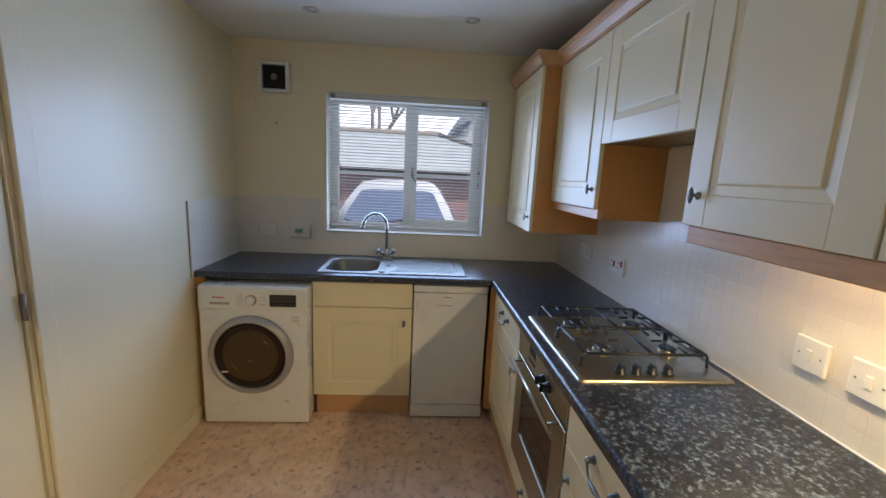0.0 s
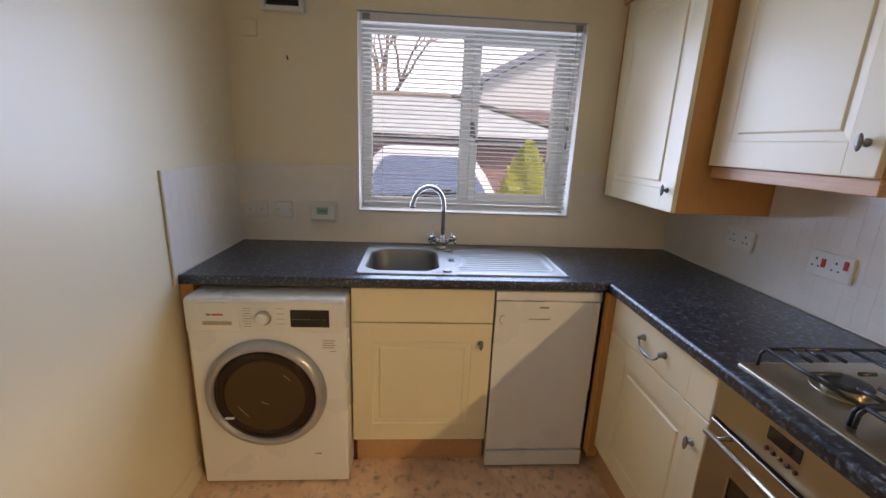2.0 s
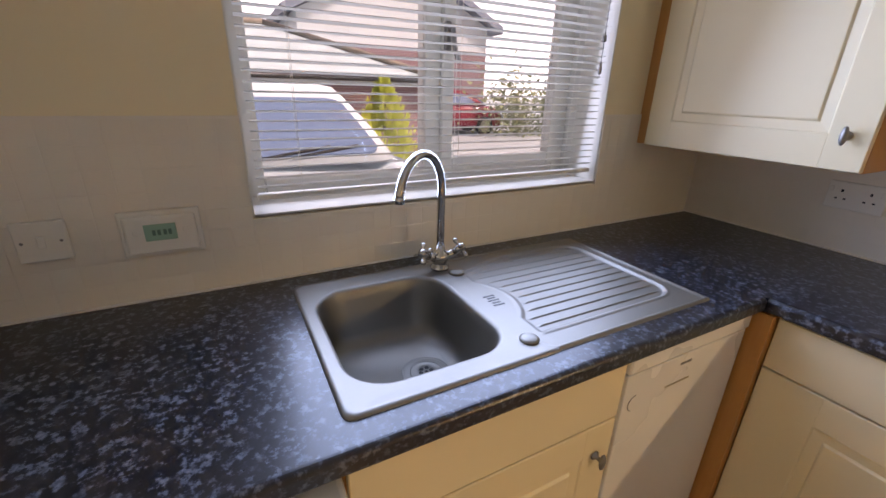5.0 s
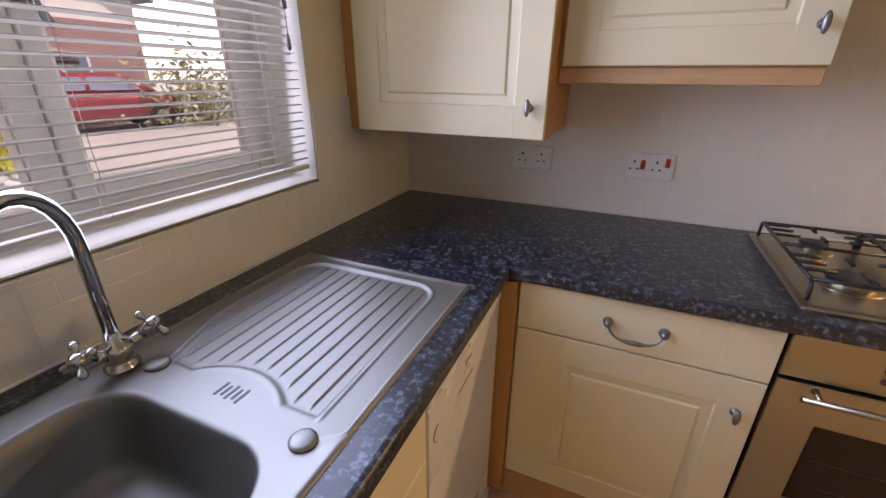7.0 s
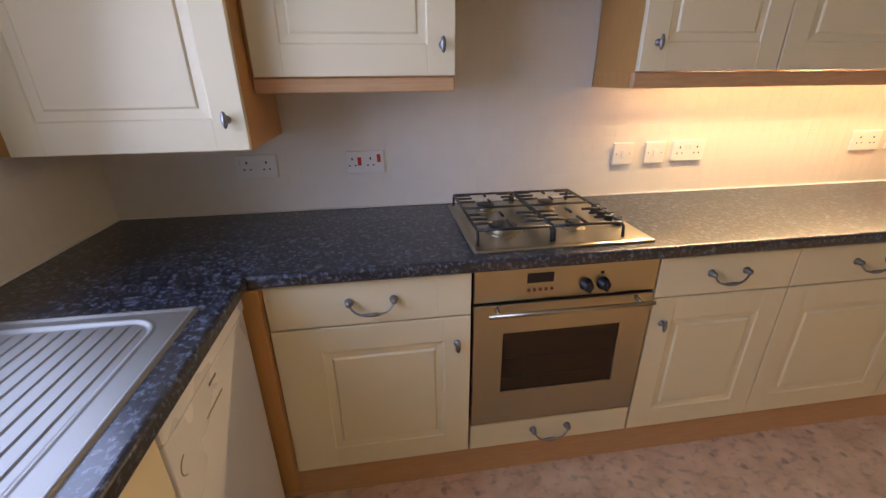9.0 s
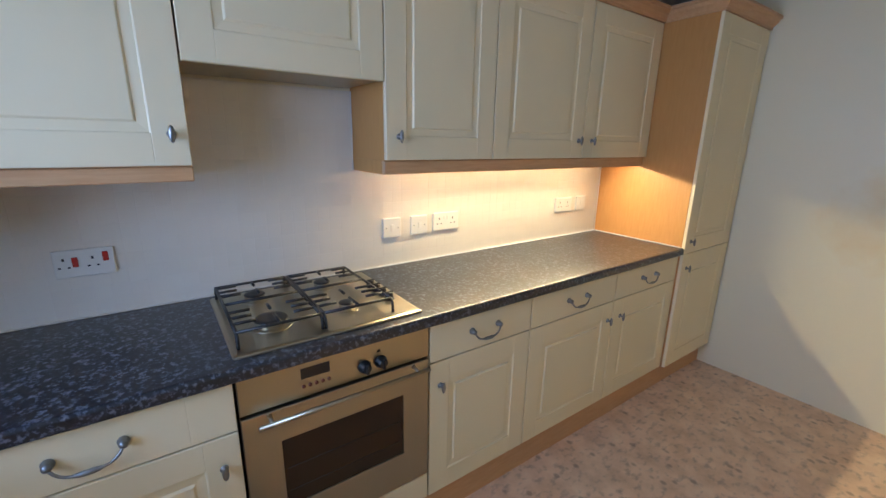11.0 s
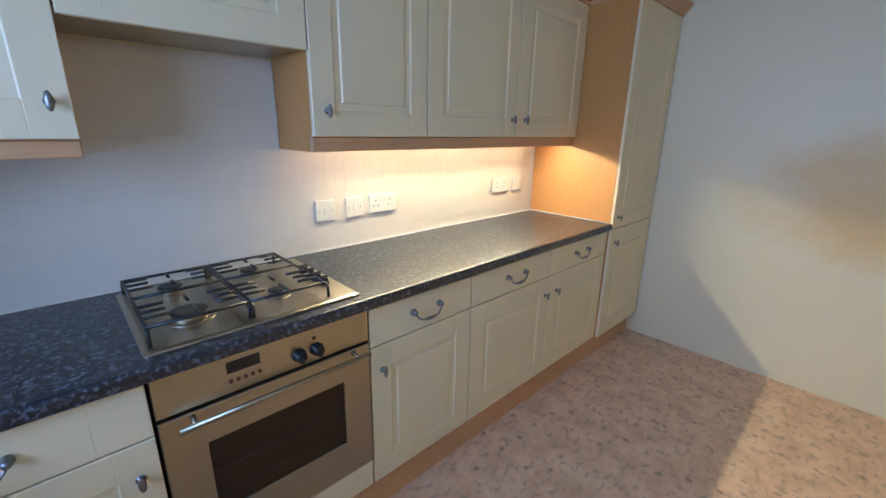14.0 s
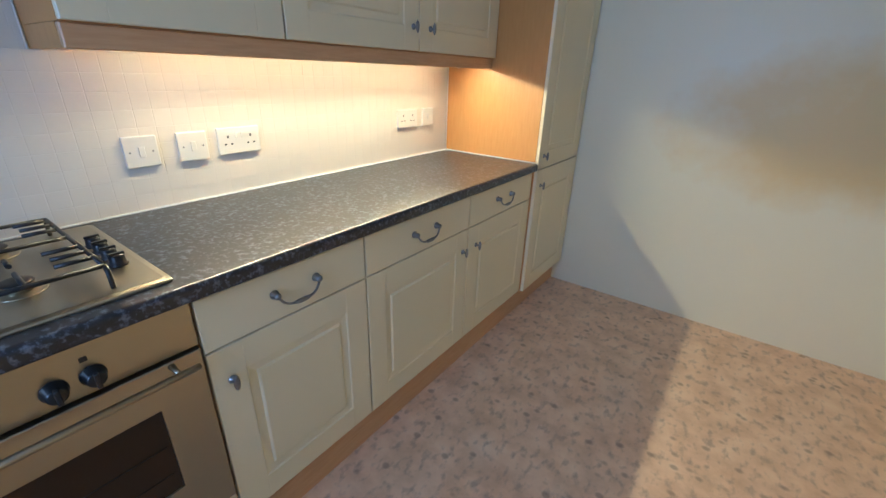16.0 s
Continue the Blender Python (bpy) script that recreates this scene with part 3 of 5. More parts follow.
# deck round the bowl
deck = [loop(rrect(-0.24, 0, 0.21, 0.242, 0.02), -0.0005), loop(rrect(-0.24, 0, 0.208, 0.24, 0.018), 0.004), loop(rrect(-0.24, 0, 0.200, 0.232, 0.02), 0.005),
        loop(rrect(-0.24, 0, 0.194, 0.226, 0.02), 0.0025),
        loop(rrect(BX, BY - 0.008, 0.168, 0.190, 0.09), 0.0025), loop(rrect(BX, BY - 0.008, 0.163, 0.185, 0.085), 0.0015), loop(rrect(BX, BY - 0.008, 0.158, 0.18, 0.08), -0.006),
        loop(rrect(BX, BY - 0.008, 0.155, 0.177, 0.078), -0.03), loop(rrect(BX, BY - 0.008, 0.148, 0.170, 0.075), -0.12), loop(rrect(BX, BY - 0.008, 0.138, 0.16, 0.07), -0.145),
        loop(rrect(BX, BY - 0.008, 0.118, 0.14, 0.06), -0.156), loop(rrect(WX, WY, 0.056, 0.056, 0.055), -0.160), loop(rrect(WX, WY, 0.052, 0.052, 0.051), -0.1625), loop(rrect(WX, WY, 0.043, 0.043, 0.042), -0.1625),
        loop(rrect(WX, WY, 0.040, 0.040, 0.039), -0.1640)]
for lp in deck[:4]:
    for v_ in lp:
        if v_.co.x > -0.050:
            if abs(v_.co.y) > 0.200:
                v_.co.y = math.copysign(max(abs(w_.co.y) for w_ in lp), v_.co.y)
            v_.co.x, v_.co.z = -0.0318, drain_edge(v_.co.y)
for a, b in zip(deck, deck[1:]):
    bridge(a, b)
bm.faces.new(deck[-1])
bmesh.ops.delete(bm, geom=[f_ for f_ in bm.faces if all(abs(v_.co.x + 0.0318) < 1e-5 for v_ in f_.verts)], context='FACES')
bowl = part("sink_bowl", bm, M["sinksteel"], sink, "deep rounded steel bowl")

# drainer: a ribbed plate
NX, NY = 96, 150
x_a, x_b, y_a, y_b = -0.0318, 0.452, -0.242, 0.242
xs = [x_a + (x_b - x_a) * i / NX for i in range(NX + 1)]
ys = [y_a + (y_b - y_a) * j / (NY * 2) for j in range(NY * 2 + 1)]


def drain_z(x, y):
    z = 0.0025
    e = min(x_b - x, y_b - abs(y))
    if e < 0.012:
        z = 0.0025 + 0.0035 * math.sin(max(0, min(1, (0.014 - e) / 0.012)) * math.pi)
    if e < 0.002:
        z = -0.0005
    # basin of the drainer: tapered at the back, rounded at the far end, cut by a crescent at the bowl
    back = min(0.195, 0.142 + 0.34 * max(0.0, x + 0.03))
    front = -0.178
    r = 0.06
    qx, qy = max(0, x - (0.408 - r)), max(0, (y - (back - r)) if y > 0 else ((front + r) - y))
    far = r - math.hypot(qx, qy) if qx > 0 and qy > 0 else min(0.408 - x, back - y, y - front)
    dd = min(far, x + 0.026, 0.6 * (x + 0.026) + 0.75 * (y + 0.176), math.hypot(x + 0.125, y + 0.015) - 0.140)
    if -0.010 < dd < 0:
        z += 0.0018 * math.sin(-dd / 0.010 * math.pi) * max(0.0, min(1.0, (x + 0.0318) / 0.012))
    if dd > 0:
        z -= 0.0042 * min(1, dd / 0.006)
    if dd > 0.012:
        f0 = abs(((y + 0.2) / 0.0315) % 1 - 0.5)
        if f0 < 0.10:
            z += 0.0030 * (1 - (f0 / 0.10) ** 2) * min(1, (dd - 0.012) / 0.012)
    return z


verts = [(x, y, drain_z(x, y)) for x in xs for y in ys]
n2 = len(ys)
faces = [(i * n2 + j, (i + 1) * n2 + j, (i + 1) * n2 + j + 1, i * n2 + j + 1) for i in range(NX) for j in range(n2 - 1)]
me = bpy.data.meshes.new("drainer")
me.from_pydata(verts, [], faces)
me.materials.append(M["sinksteel"])
me.shade_smooth()
dr = new("drainer", me)
dr.parent = sink
tagged(dr, "ribbed steel drainer")
# waste and small fittings
bm = bmesh.new()
lathe(bm, [(0.020, -0.1625), (0.024, -0.1618), (0.027, -0.1605), (0.036, -0.1585), (0.0385, -0.1590), (0.040, -0.1635)], (WX, WY, 0), n=28)
lathe(bm, [(0.0415, -0.1622), (0.044, -0.1608), (0.0475, -0.1612), (0.0505, -0.1600), (0.055, -0.1594), (0.057, -0.1602)], (WX, WY, 0), n=36)
part("sink_waste", bm, M["sinksteel"], sink, "round steel waste ring")
bm = bmesh.new()
lathe(bm, [(0.023, -0.1612), (0.021, -0.1600), (0.001, -0.1600)], (WX, WY, 0), n=24)
part("waste_grid", bm, M["sinksteel"], sink, "steel waste grid")
bm = bmesh.new()
for k in range(6):
    a = k * math.pi / 3
    lathe(bm, [(0.0052, -0.1603), (0.0052, -0.1594)], (WX + 0.0135 * math.cos(a), WY + 0.0135 * math.sin(a), 0), n=10)
lathe(bm, [(0.004, -0.1603), (0.004, -0.1594)], (WX, WY, 0), n=8)
part("waste_hole", bm, M["black"], sink, "dark drain holes")
bm = bmesh.new()
lathe(bm, [(0.020, 0.002), (0.020, 0.006), (0.014, 0.009), (0.001, 0.010)], (-0.065, -0.188, 0), n=20)
part("waste_control", bm, M["sinksteel"], sink, "round steel pop-up knob")
bm = bmesh.new()
lathe(bm, [(0.021, 0.002), (0.021, 0.007), (0.017, 0.010), (0.001, 0.011)], (-0.040, 0.150, 0), n=20)
part("blanking_cap", bm, M["sinksteel"], sink, "round blanking cap")
bm = bmesh.new()
for k in range(5):
    box(bm, -0.052 + 0.004 * (k % 2), -0.022 - 0.004 * (k % 2), -0.046 + k * 0.011, -0.0415 + k * 0.011, 0.0026, 0.0034)
part("overflow_slot", bm, M["black"], sink, "dark overflow slots")

tap = thing("tap", pose(-1.262, -0.125, 0.914), "chrome swan-neck mixer tap with two cross handles, on the sink", "tap")
bm = bmesh.new()
lathe(bm, [(0.026, 0.0), (0.027, 0.006), (0.020, 0.012), (0.019, 0.02), (0.026, 0.034), (0.024, 0.046), (0.014, 0.056), (0.011, 0.07)], n=24)
for s in (-1, 1):
    tube(bm, [(s * 0.008, 0, 0.030), (s * 0.028, -0.005, 0.040), (s * 0.038, -0.008, 0.046)], [0.012, 0.011, 0.010], 12)
part("tap_body", bm, M["chrome"], tap)
bm = bmesh.new()
pts = [(0, 0, 0.05), (0, 0, 0.22)]
dx, dy = -0.155, -0.095
for k in range(1, 13):
    a = math.pi * k / 12
    s = (1 - math.cos(a)) / 2
    pts.append((dx * s, dy * s, 0.22 + 0.098 * math.sin(a)))
pts.append((dx, dy, 0.225))
tube(bm, pts, 0.0105, 14)
lathe(bm, [(0.0125, 0.222), (0.0125, 0.236)], (dx, dy, 0), n=14)
part("spout", bm, M["chrome"], tap, "curved chrome spout")
for s in (-1, 1):
    bm = bmesh.new()
    c = Vector((s * 0.056, -0.012, 0.056))
    ax = Vector((s * 0.80, -0.15, 0.5)).normalized()
    a1 = ax.orthogonal().normalized()
    a2 = ax.cross(a1)
    tube(bm, [c - ax * 0.022, c, c + ax * 0.010, c + ax * 0.014], [0.011, 0.013, 0.011, 0.004], 12)
    for v in (a1, a2, -a1, -a2):
        tube(bm, [c, c + v * 0.016, c + v * 0.024, c + v * 0.030, c + v * 0.032], [0.005, 0.0045, 0.0075, 0.0065, 0.002], 10)
    part("cross_handle", bm, M["chrome"], tap, "chrome cross handle")

# ---- hob ----
hob = thing("hob", pose(-0.30, -1.54, 0.911), "stainless steel four-burner gas hob with black pan supports", "hob")
# in its own frame: x towards the wall, y along the run
bm = bmesh.new()
hl = [loop(rrect(0, 0, 0.252, 0.292, 0.012, 4), -0.0006), loop(rrect(0, 0, 0.252, 0.292, 0.012, 4), 0.003), loop(rrect(0, 0, 0.249, 0.289, 0.012, 4), 0.006),
      loop(rrect(0, 0, 0.238, 0.278, 0.012, 4), 0.0085), loop(rrect(0, 0, 0.230, 0.270, 0.015, 4), 0.0085)]
for a, b in zip(hl, hl[1:]):
    bridge(a, b, False)
bm.faces.new(hl[-1])
bm.faces.new(hl[0][::-1])
part("hob_plate", bm, M["steel"], hob, "brushed steel hob plate")
BURN = [(0.150, 0.160, 0.034), (0.152, -0.083, 0.030), (-0.095, -0.083, 0.026), (-0.092, 0.160, 0.048)]
for bx, by, br in BURN:
    bm = bmesh.new()
    lathe(bm, [(br + 0.018, 0.008), (br + 0.014, 0.0105), (br + 0.004, 0.0105), (br, 0.013)], (bx, by, 0), n=28)
    lathe(bm, [(br, 0.009), (br, 0.024), (br - 0.004, 0.026)], (bx, by, 0), n=28)
    b_ob = part("burner", bm, M["steel"], hob, "steel gas burner")
    bm = bmesh.new()
    lathe(bm, [(br - 0.002, 0.026), (br + 0.001, 0.028), (br - 0.002, 0.031), (br * 0.6, 0.032), (0.001, 0.032)], (bx, by, 0), n=28)
    part("burner_cap", bm, M["enamel"], b_ob, "black burner cap")


def support(y0, y1, centers):
    bm = bmesh.new()
    z = 0.053
    x0, x1 = -0.198, 0.212
    r = 0.0050
    tube(bm, [(x0, y0, z), (x1, y0, z)], r, 6)
    tube(bm, [(x0, y1, z), (x1, y1, z)], r, 6)
    tube(bm, [(x1, y0, z), (x1, y1, z)], r, 6)
    for x, y in ((x0, y0), (x0, y1), (x1, y0), (x1, y1)):
        tube(bm, [(x, y, z), (x - (0.012 if x < 0 else -0.006), y, z - 0.012), (x - (0.014 if x < 0 else -0.008), y, 0.0088)], r, 6)
    ym = (y0 + y1) / 2
    # long bars across, and short fingers towards each burner
    for x in (0.115 + 0.038, -0.092):
        tube(bm, [(x, y0, z), (x, y0 + 0.058, z)], r, 6)
        tube(bm, [(x, y1, z), (x, y1 - 0.058, z)], r, 6)
        for dx_ in (-0.045, 0.045):
            tube(bm, [(x + dx_, y0, z), (x + dx_, y0 + 0.062, z)], r, 6)
            tube(bm, [(x + dx_, y1, z), (x + dx_, y1 - 0.062, z)], r, 6)
    tube(bm, [(0.03, y0, z), (0.03, y1, z)], r, 6)
    tube(bm, [(x0, y0, z), (x0, y1, z)], r, 6)
    for x in (0.150, -0.095):
        tube(bm, [(x + 0.062, ym, z), (x + 0.022, ym, z)], r, 6)
        tube(bm, [(x - 0.06 if x > 0 else x0, ym, z), (x - 0.024, ym, z)], r, 6)
    return part("pan_support", bm, M["enamel"], hob, "black enamelled wire pan support")


support(0.040, 0.272, None)
support(-0.198, 0.030, None)
for k in range(4):
    x = -0.100 + 0.052 * k
    bm = bmesh.new()
    lathe(bm, [(0.019, 0.0088), (0.019, 0.012), (0.0155, 0.014), (0.0145, 0.030), (0.012, 0.033), (0.001, 0.0335)], (x, -0.243, 0), n=18)
    box(bm, x - 0.0035, x + 0.0035, -0.258, -0.228, 0.03, 0.037, 0.001)
    part("control_knob", bm, M["black"], hob, "black control knob")

# ---- oven ----
ov = thing("oven", unit_pose(-1.241), "built-in stainless steel oven with dark glass door, under the hob", "oven")
OW = 0.599
bpart("oven_body", (0.004, OW - 0.004, 0.0005, 0.53, 0.27, 0.866), M["gap"], ov, "dark oven body", 0)
panel = bpart("control_panel", (0.003, OW - 0.003, -0.020, 0.0, 0.757, 0.866), M["steel"], ov, "brushed steel control panel", 0.002)
bpart("clock_display", (0.166, 0.250, -0.0215, -0.0202, 0.815, 0.848), M["darkglass"], panel, "black clock display", 0)
for k in range(5):
    bm = bmesh.new()
    lathe(bm, [(0.0055, 0.0), (0.0055, -0.004), (0.001, -0.0045)], (0.172 + 0.0185 * k, -0.0202, 0.792), 'y', 12)
    part("push_button", bm, M["buttonred"], panel, "small round push button")
for x in (0.358, 0.414):
    bm = bmesh.new()
    lathe(bm, [(0.021, 0.0), (0.021, -0.004), (0.017, -0.008), (0.016, -0.022), (0.013, -0.025), (0.001, -0.025)], (x, -0.0202, 0.795), 'y', 20)
    box(bm, x - 0.004, x + 0.004, -0.052, -0.040, 0.779, 0.811, 0.0015)
    part("control_knob", bm, M["black"], panel, "black oven knob")
bpart("symbol_mark", (0.402, 0.414, -0.0206, -0.0201, 0.828, 0.838), M["black"], panel, "small printed symbol", 0)
# door with a window opening
dz0, dz1, gx0, gx1, gz0, gz1 = 0.272, 0.747, 0.100, 0.495, 0.408, 0.642
bm = bmesh.new()
rg = [[bm.verts.new((x, y, z)) for x, z in ((a0, c0), (a1, c0), (a1, c1), (a0, c1))] for a0, a1, c0, c1, y in
      ((0.003, OW - 0.003, dz0, dz1, 0.0), (0.003, OW - 0.003, dz0, dz1, -0.020), (0.005, OW - 0.005, dz0 + 0.002, dz1 - 0.002, -0.022),
       (gx0 - 0.001, gx1 + 0.001, gz0 - 0.001, gz1 + 0.001, -0.022), (gx0, gx1, gz0, gz1, -0.021), (gx0, gx1, gz0, gz1, 0.0))]
for a, b in zip(rg, rg[1:] + rg[:1]):
    for k in range(4):
        bm.faces.new((a[k], a[(k + 1) % 4], b[(k + 1) % 4], b[k]))
od = part("oven_door", bm, M["steel"], ov, "brushed steel oven door")
bpart("door_glass", (gx0, gx1, -0.017, -0.014, gz0, gz1), M["ovenglass"], od, "dark oven door glass", 0)
for z in (0.46, 0.54):
    bm = bmesh.new()
    tube(bm, [(gx0 + 0.01, -0.0172, z), (gx1 - 0.01, -0.0172, z)], 0.0012, 5)
    part("rack_wire", bm, M["gap"], od, "dim oven rack")
bm = bmesh.new()
tube(bm, [(0.04, -0.062, 0.733), (0.575, -0.062, 0.733)], 0.0075, 12)
for x in (0.075, 0.535):
    tube(bm, [(x, -0.02, 0.735), (x, -0.035, 0.735), (x, -0.062, 0.7335)], [0.008, 0.006, 0.0055], 10)
part("door_handle", bm, M["steel"], od, "steel bar handle")
dw_ = panel_door("drawer_front", OW - 0.004, 0.157, 0.264, M["door"], ov, 0.002, border=0, label="plain cream drawer front below the oven")
bow(dw_, 0.295, 0.215)

# ---- washing machine ----
wm = thing("washing_machine", pose(-2.258, -0.685, 0), "white front-loading washing machine with a grey-rimmed round door", "washing machine")
WW = 0.598
bm = bmesh.new()
box(bm, 0, WW, 0.0, 0.58, 0.012, 0.848, 0.010, 2)
part("cabinet", bm, M["appliance"], wm, "white enamelled cabinet")
for x in (0.04, WW - 0.04):
    for y in (0.05, 0.53):
        bm = bmesh.new()
        lathe(bm, [(0.018, 0.0), (0.018, 0.0125)], (x, y, 0), n=12)
        part("foot", bm, M["black"], wm, "black adjustable foot")
bpart("fascia", (0.004, WW - 0.004, -0.008, 0.0005, 0.712, 0.838), M["plastic"], wm, "white control fascia", 0.003, 2)
dd_ = bpart("detergent_drawer", (0.012, 0.205, -0.0115, -0.0078, 0.717, 0.832), M["plastic"], wm, "white detergent drawer", 0.002)
bpart("drawer_grip", (0.068, 0.175, -0.0135, -0.0116, 0.742, 0.757), M["steel"], dd_, "grey drawer grip", 0.0005)
bpart("brand_plate", (0.084, 0.100, -0.0121, -0.0116, 0.779, 0.788), M["pewter"], dd_, "small grey badge", 0)
bpart("brand_plate", (0.104, 0.146, -0.0121, -0.0116, 0.780, 0.787), M["red"], dd_, "small red badge", 0)
bm = bmesh.new()
lathe(bm, [(0.030, -0.0078), (0.030, -0.012), (0.026, -0.015)], (0.292, 0, 0.772), 'y', 28)
part("dial_ring", bm, M["steel"], wm, "grey dial ring")
bm = bmesh.new()
lathe(bm, [(0.024, -0.015), (0.023, -0.030), (0.020, -0.032), (0.001, -0.032)], (0.292, 0, 0.772), 'y', 28)
part("programme_dial", bm, M["plastic"], wm, "white programme dial")
disp = bpart("display", (0.392, 0.538, -0.0105, -0.0078, 0.735, 0.806), M["darkglass"], wm, "black display panel", 0.001)
bm = bmesh.new()
for k in range(7):
    box(bm, 0.400 + k * 0.019, 0.412 + k * 0.019, -0.0112, -0.0104, 0.7665, 0.7685)
part("display_marks", bm, M["pewter"], disp, "row of small grey marks")
bm = bmesh.new()
for k in range(8):
    box(bm, 0.214 + 0.004 * (k % 2), 0.246, -0.0084, -0.0079, 0.735 + k * 0.0105, 0.737 + k * 0.0105)
    if k % 2:
        box(bm, 0.338, 0.370, -0.0084, -0.0079, 0.735 + k * 0.0105, 0.737 + k * 0.0105)
tagged(part("programme_marks", bm, M["pewter"], wm, "small printed grey lines beside the dial"), kind="stuff")
DCX, DCZ = 0.282, 0.443
bm = bmesh.new()
lathe(bm, [(0.236, 0.001), (0.236, -0.012), (0.230, -0.024), (0.218, -0.034), (0.205, -0.038), (0.199, -0.034), (0.197, -0.02)], (DCX, 0, DCZ), 'y', 64)
ring = part("door_ring", bm, mat("silver_plastic", (0.42, 0.41, 0.41), 0.32, 0.5), wm, "silver-grey door ring")
# reflections on the porthole, modelled as thin bright metal arcs
m = mat("glint_metal", (0.75, 0.68, 0.55), 0.2, 1.0)
for r_, a0, a1, ox, oz in ((0.122, 205, 232, 0.010, 0.012), (0.060, 235, 262, 0.024, 0.030), (0.095, 28, 52, 0.020, 0.026)):
    bm = bmesh.new()
    tube(bm, [(DCX + ox + r_ * math.cos(radians(a0 + (a1 - a0) * k / 8)), -0.0335, DCZ + oz + r_ * math.sin(radians(a0 + (a1 - a0) * k / 8))) for k in range(9)], 0.0012, 5)
    part("drum_rim", bm, m, ring, "thin bright arc modelled as a glint on the door glass")
mg = mat("smoked_glass", (0.028, 0.012, 0.006), 0.05, 0.0, 0.3)
bm = bmesh.new()
lathe(bm, [(0.198, -0.022), (0.190, -0.031), (0.172, -0.036), (0.156, -0.034), (0.148, -0.026)], (DCX, 0, DCZ), 'y', 64)
part("door_glass", bm, mg, ring, "dark smoked outer door glass")
mb = mat("porthole_bowl", (0.075, 0.042, 0.016), 0.07, 0.0, 0.3)
bm = bmesh.new()
lathe(bm, [(0.158, -0.034), (0.152, -0.037), (0.147, -0.033), (0.130, -0.018), (0.112, -0.010), (0.100, -0.012)], (DCX + 0.004, 0, DCZ + 0.006), 'y', 64)
part("porthole_bowl", bm, mb, ring, "olive-brown inner glass bowl")
bm = bmesh.new()
lathe(bm, [(0.100, -0.008), (0.097, -0.019), (0.091, -0.013), (0.080, -0.024), (0.074, -0.019), (0.055, -0.030), (0.030, -0.027), (0.001, -0.030)], (DCX + 0.024, 0, DCZ + 0.030), 'y', 64)
part("bowl_dome", bm, mat("bowl_dome", (0.040, 0.016, 0.005), 0.05, 0.0, 0.4), ring, "dark brown domed glass centre")
bm = bmesh.new()
pts = [(DCX + 0.178 * math.cos(a), -0.037, DCZ + 0.178 * math.sin(a)) for a in [radians(238 + 12 * k) for k in range(7)]]
tube(bm, pts, 0.004, 6)
part("grip_edge", bm, M["black"], ring, "dark recessed grip edge")
bpart("door_grip", (DCX - 0.155, DCX - 0.120, -0.0400, -0.0355, DCZ - 0.094, DCZ - 0.086), M["plastic"], ring, "small pale mark on the door", 0.0)
bpart("service_flap", (0.460, 0.488, -0.0006, 0.0008, 0.150, 0.155), M["pewter"], wm, "small dark mark low on the front", 0)
bm = bmesh.new()
for k in range(4):
    box(bm, 0.508, 0.556 - 0.006 * (k % 2), -0.0006, 0.0006, 0.672 - k * 0.010, 0.676 - k * 0.010)
box(bm, 0.535, 0.560, -0.0006, 0.0006, 0.627, 0.630)
part("printed_label", bm, M["steel"], wm, "small grey printed label")

solid("end_panel", [(XL + 0.001, -2.263, -0.600, -0.02, 0, 0.871)], M["beech"], "beech-effect end panel between the wall and the washing machine", "panel")

# ---- sink cabinet ----
u = thing("sink_cabinet", pose(-1.655, -0.582, 0), "cream sink cabinet with false drawer front and one panel door", "cabinet")
bm = bmesh.new()
box(bm, 0, 0.016, 0, 0.55, 0.142, 0.868)
box(bm, 0.575, 0.591, 0, 0.55, 0.142, 0.868)
box(bm, 0.016, 0.575, 0, 0.55, 0.142, 0.158)
box(bm, 0.016, 0.575, 0.535, 0.55, 0.158, 0.868)
part("carcass", bm, M["beech"], u)
d = panel_door("door", 0.586, 0.148, 0.712, M["door"], u, 0.0025, label="cream moulded panel door")
knob(d, 0.542, 0.625)
panel_door("drawer_front", 0.586, 0.717, 0.864, M["door"], u, 0.0025, border=0, label="plain cream false drawer front")
bpart("bracket", (-0.008, 0.012, 0.03, 0.06, 0.0, 0.14), mat("dark_red_paint", (0.10, 0.02, 0.015), 0.5), u, "dark red plinth leg", 0.002)

# ---- dishwasher ----
dw = thing("dishwasher", pose(-1.060, -0.602, 0), "slim white freestanding dishwasher under the worktop", "dishwasher")
bpart("body", (0.004, 0.444, 0.02, 0.56, 0.03, 0.862), M["appliance"], dw, "white body", 0.002)
bpart("top_strip", (0.0, 0.447, -0.004, 0.0195, 0.822, 0.862), M["appliance"], dw, "white top edge strip", 0.004)
bm = bmesh.new()
box(bm, 0.002, 0.445, 0.0, 0.0195, 0.094, 0.817, 0.004, 2)
dd = part("appliance_door", bm, M["appliance"], dw, "plain white dishwasher door")
bpart("grip_recess", (0.145, 0.235, -0.0006, 0.001, 0.737, 0.742), M["steel"], dd, "shallow grip line", 0)
bm = bmesh.new()
pts = [(0.045 + 0.025 * math.cos(a), -0.0008, 0.735 + 0.022 * math.sin(a)) for a in [radians(100 + 16 * k) for k in range(10)]]
tube(bm, pts, 0.0012, 5)
part("programme_mark", bm, M["pewter"], dd, "thin curved printed line")
bpart("brand_plate", (0.186, 0.226, -0.0006, 0.001, 0.788, 0.795), M["pewter"], dd, "small grey badge", 0)
bpart("kickboard", (0.0, 0.447, -0.006, 0.0195, 0.012, 0.088), M["appliance"], dw, "white kickboard", 0.003)


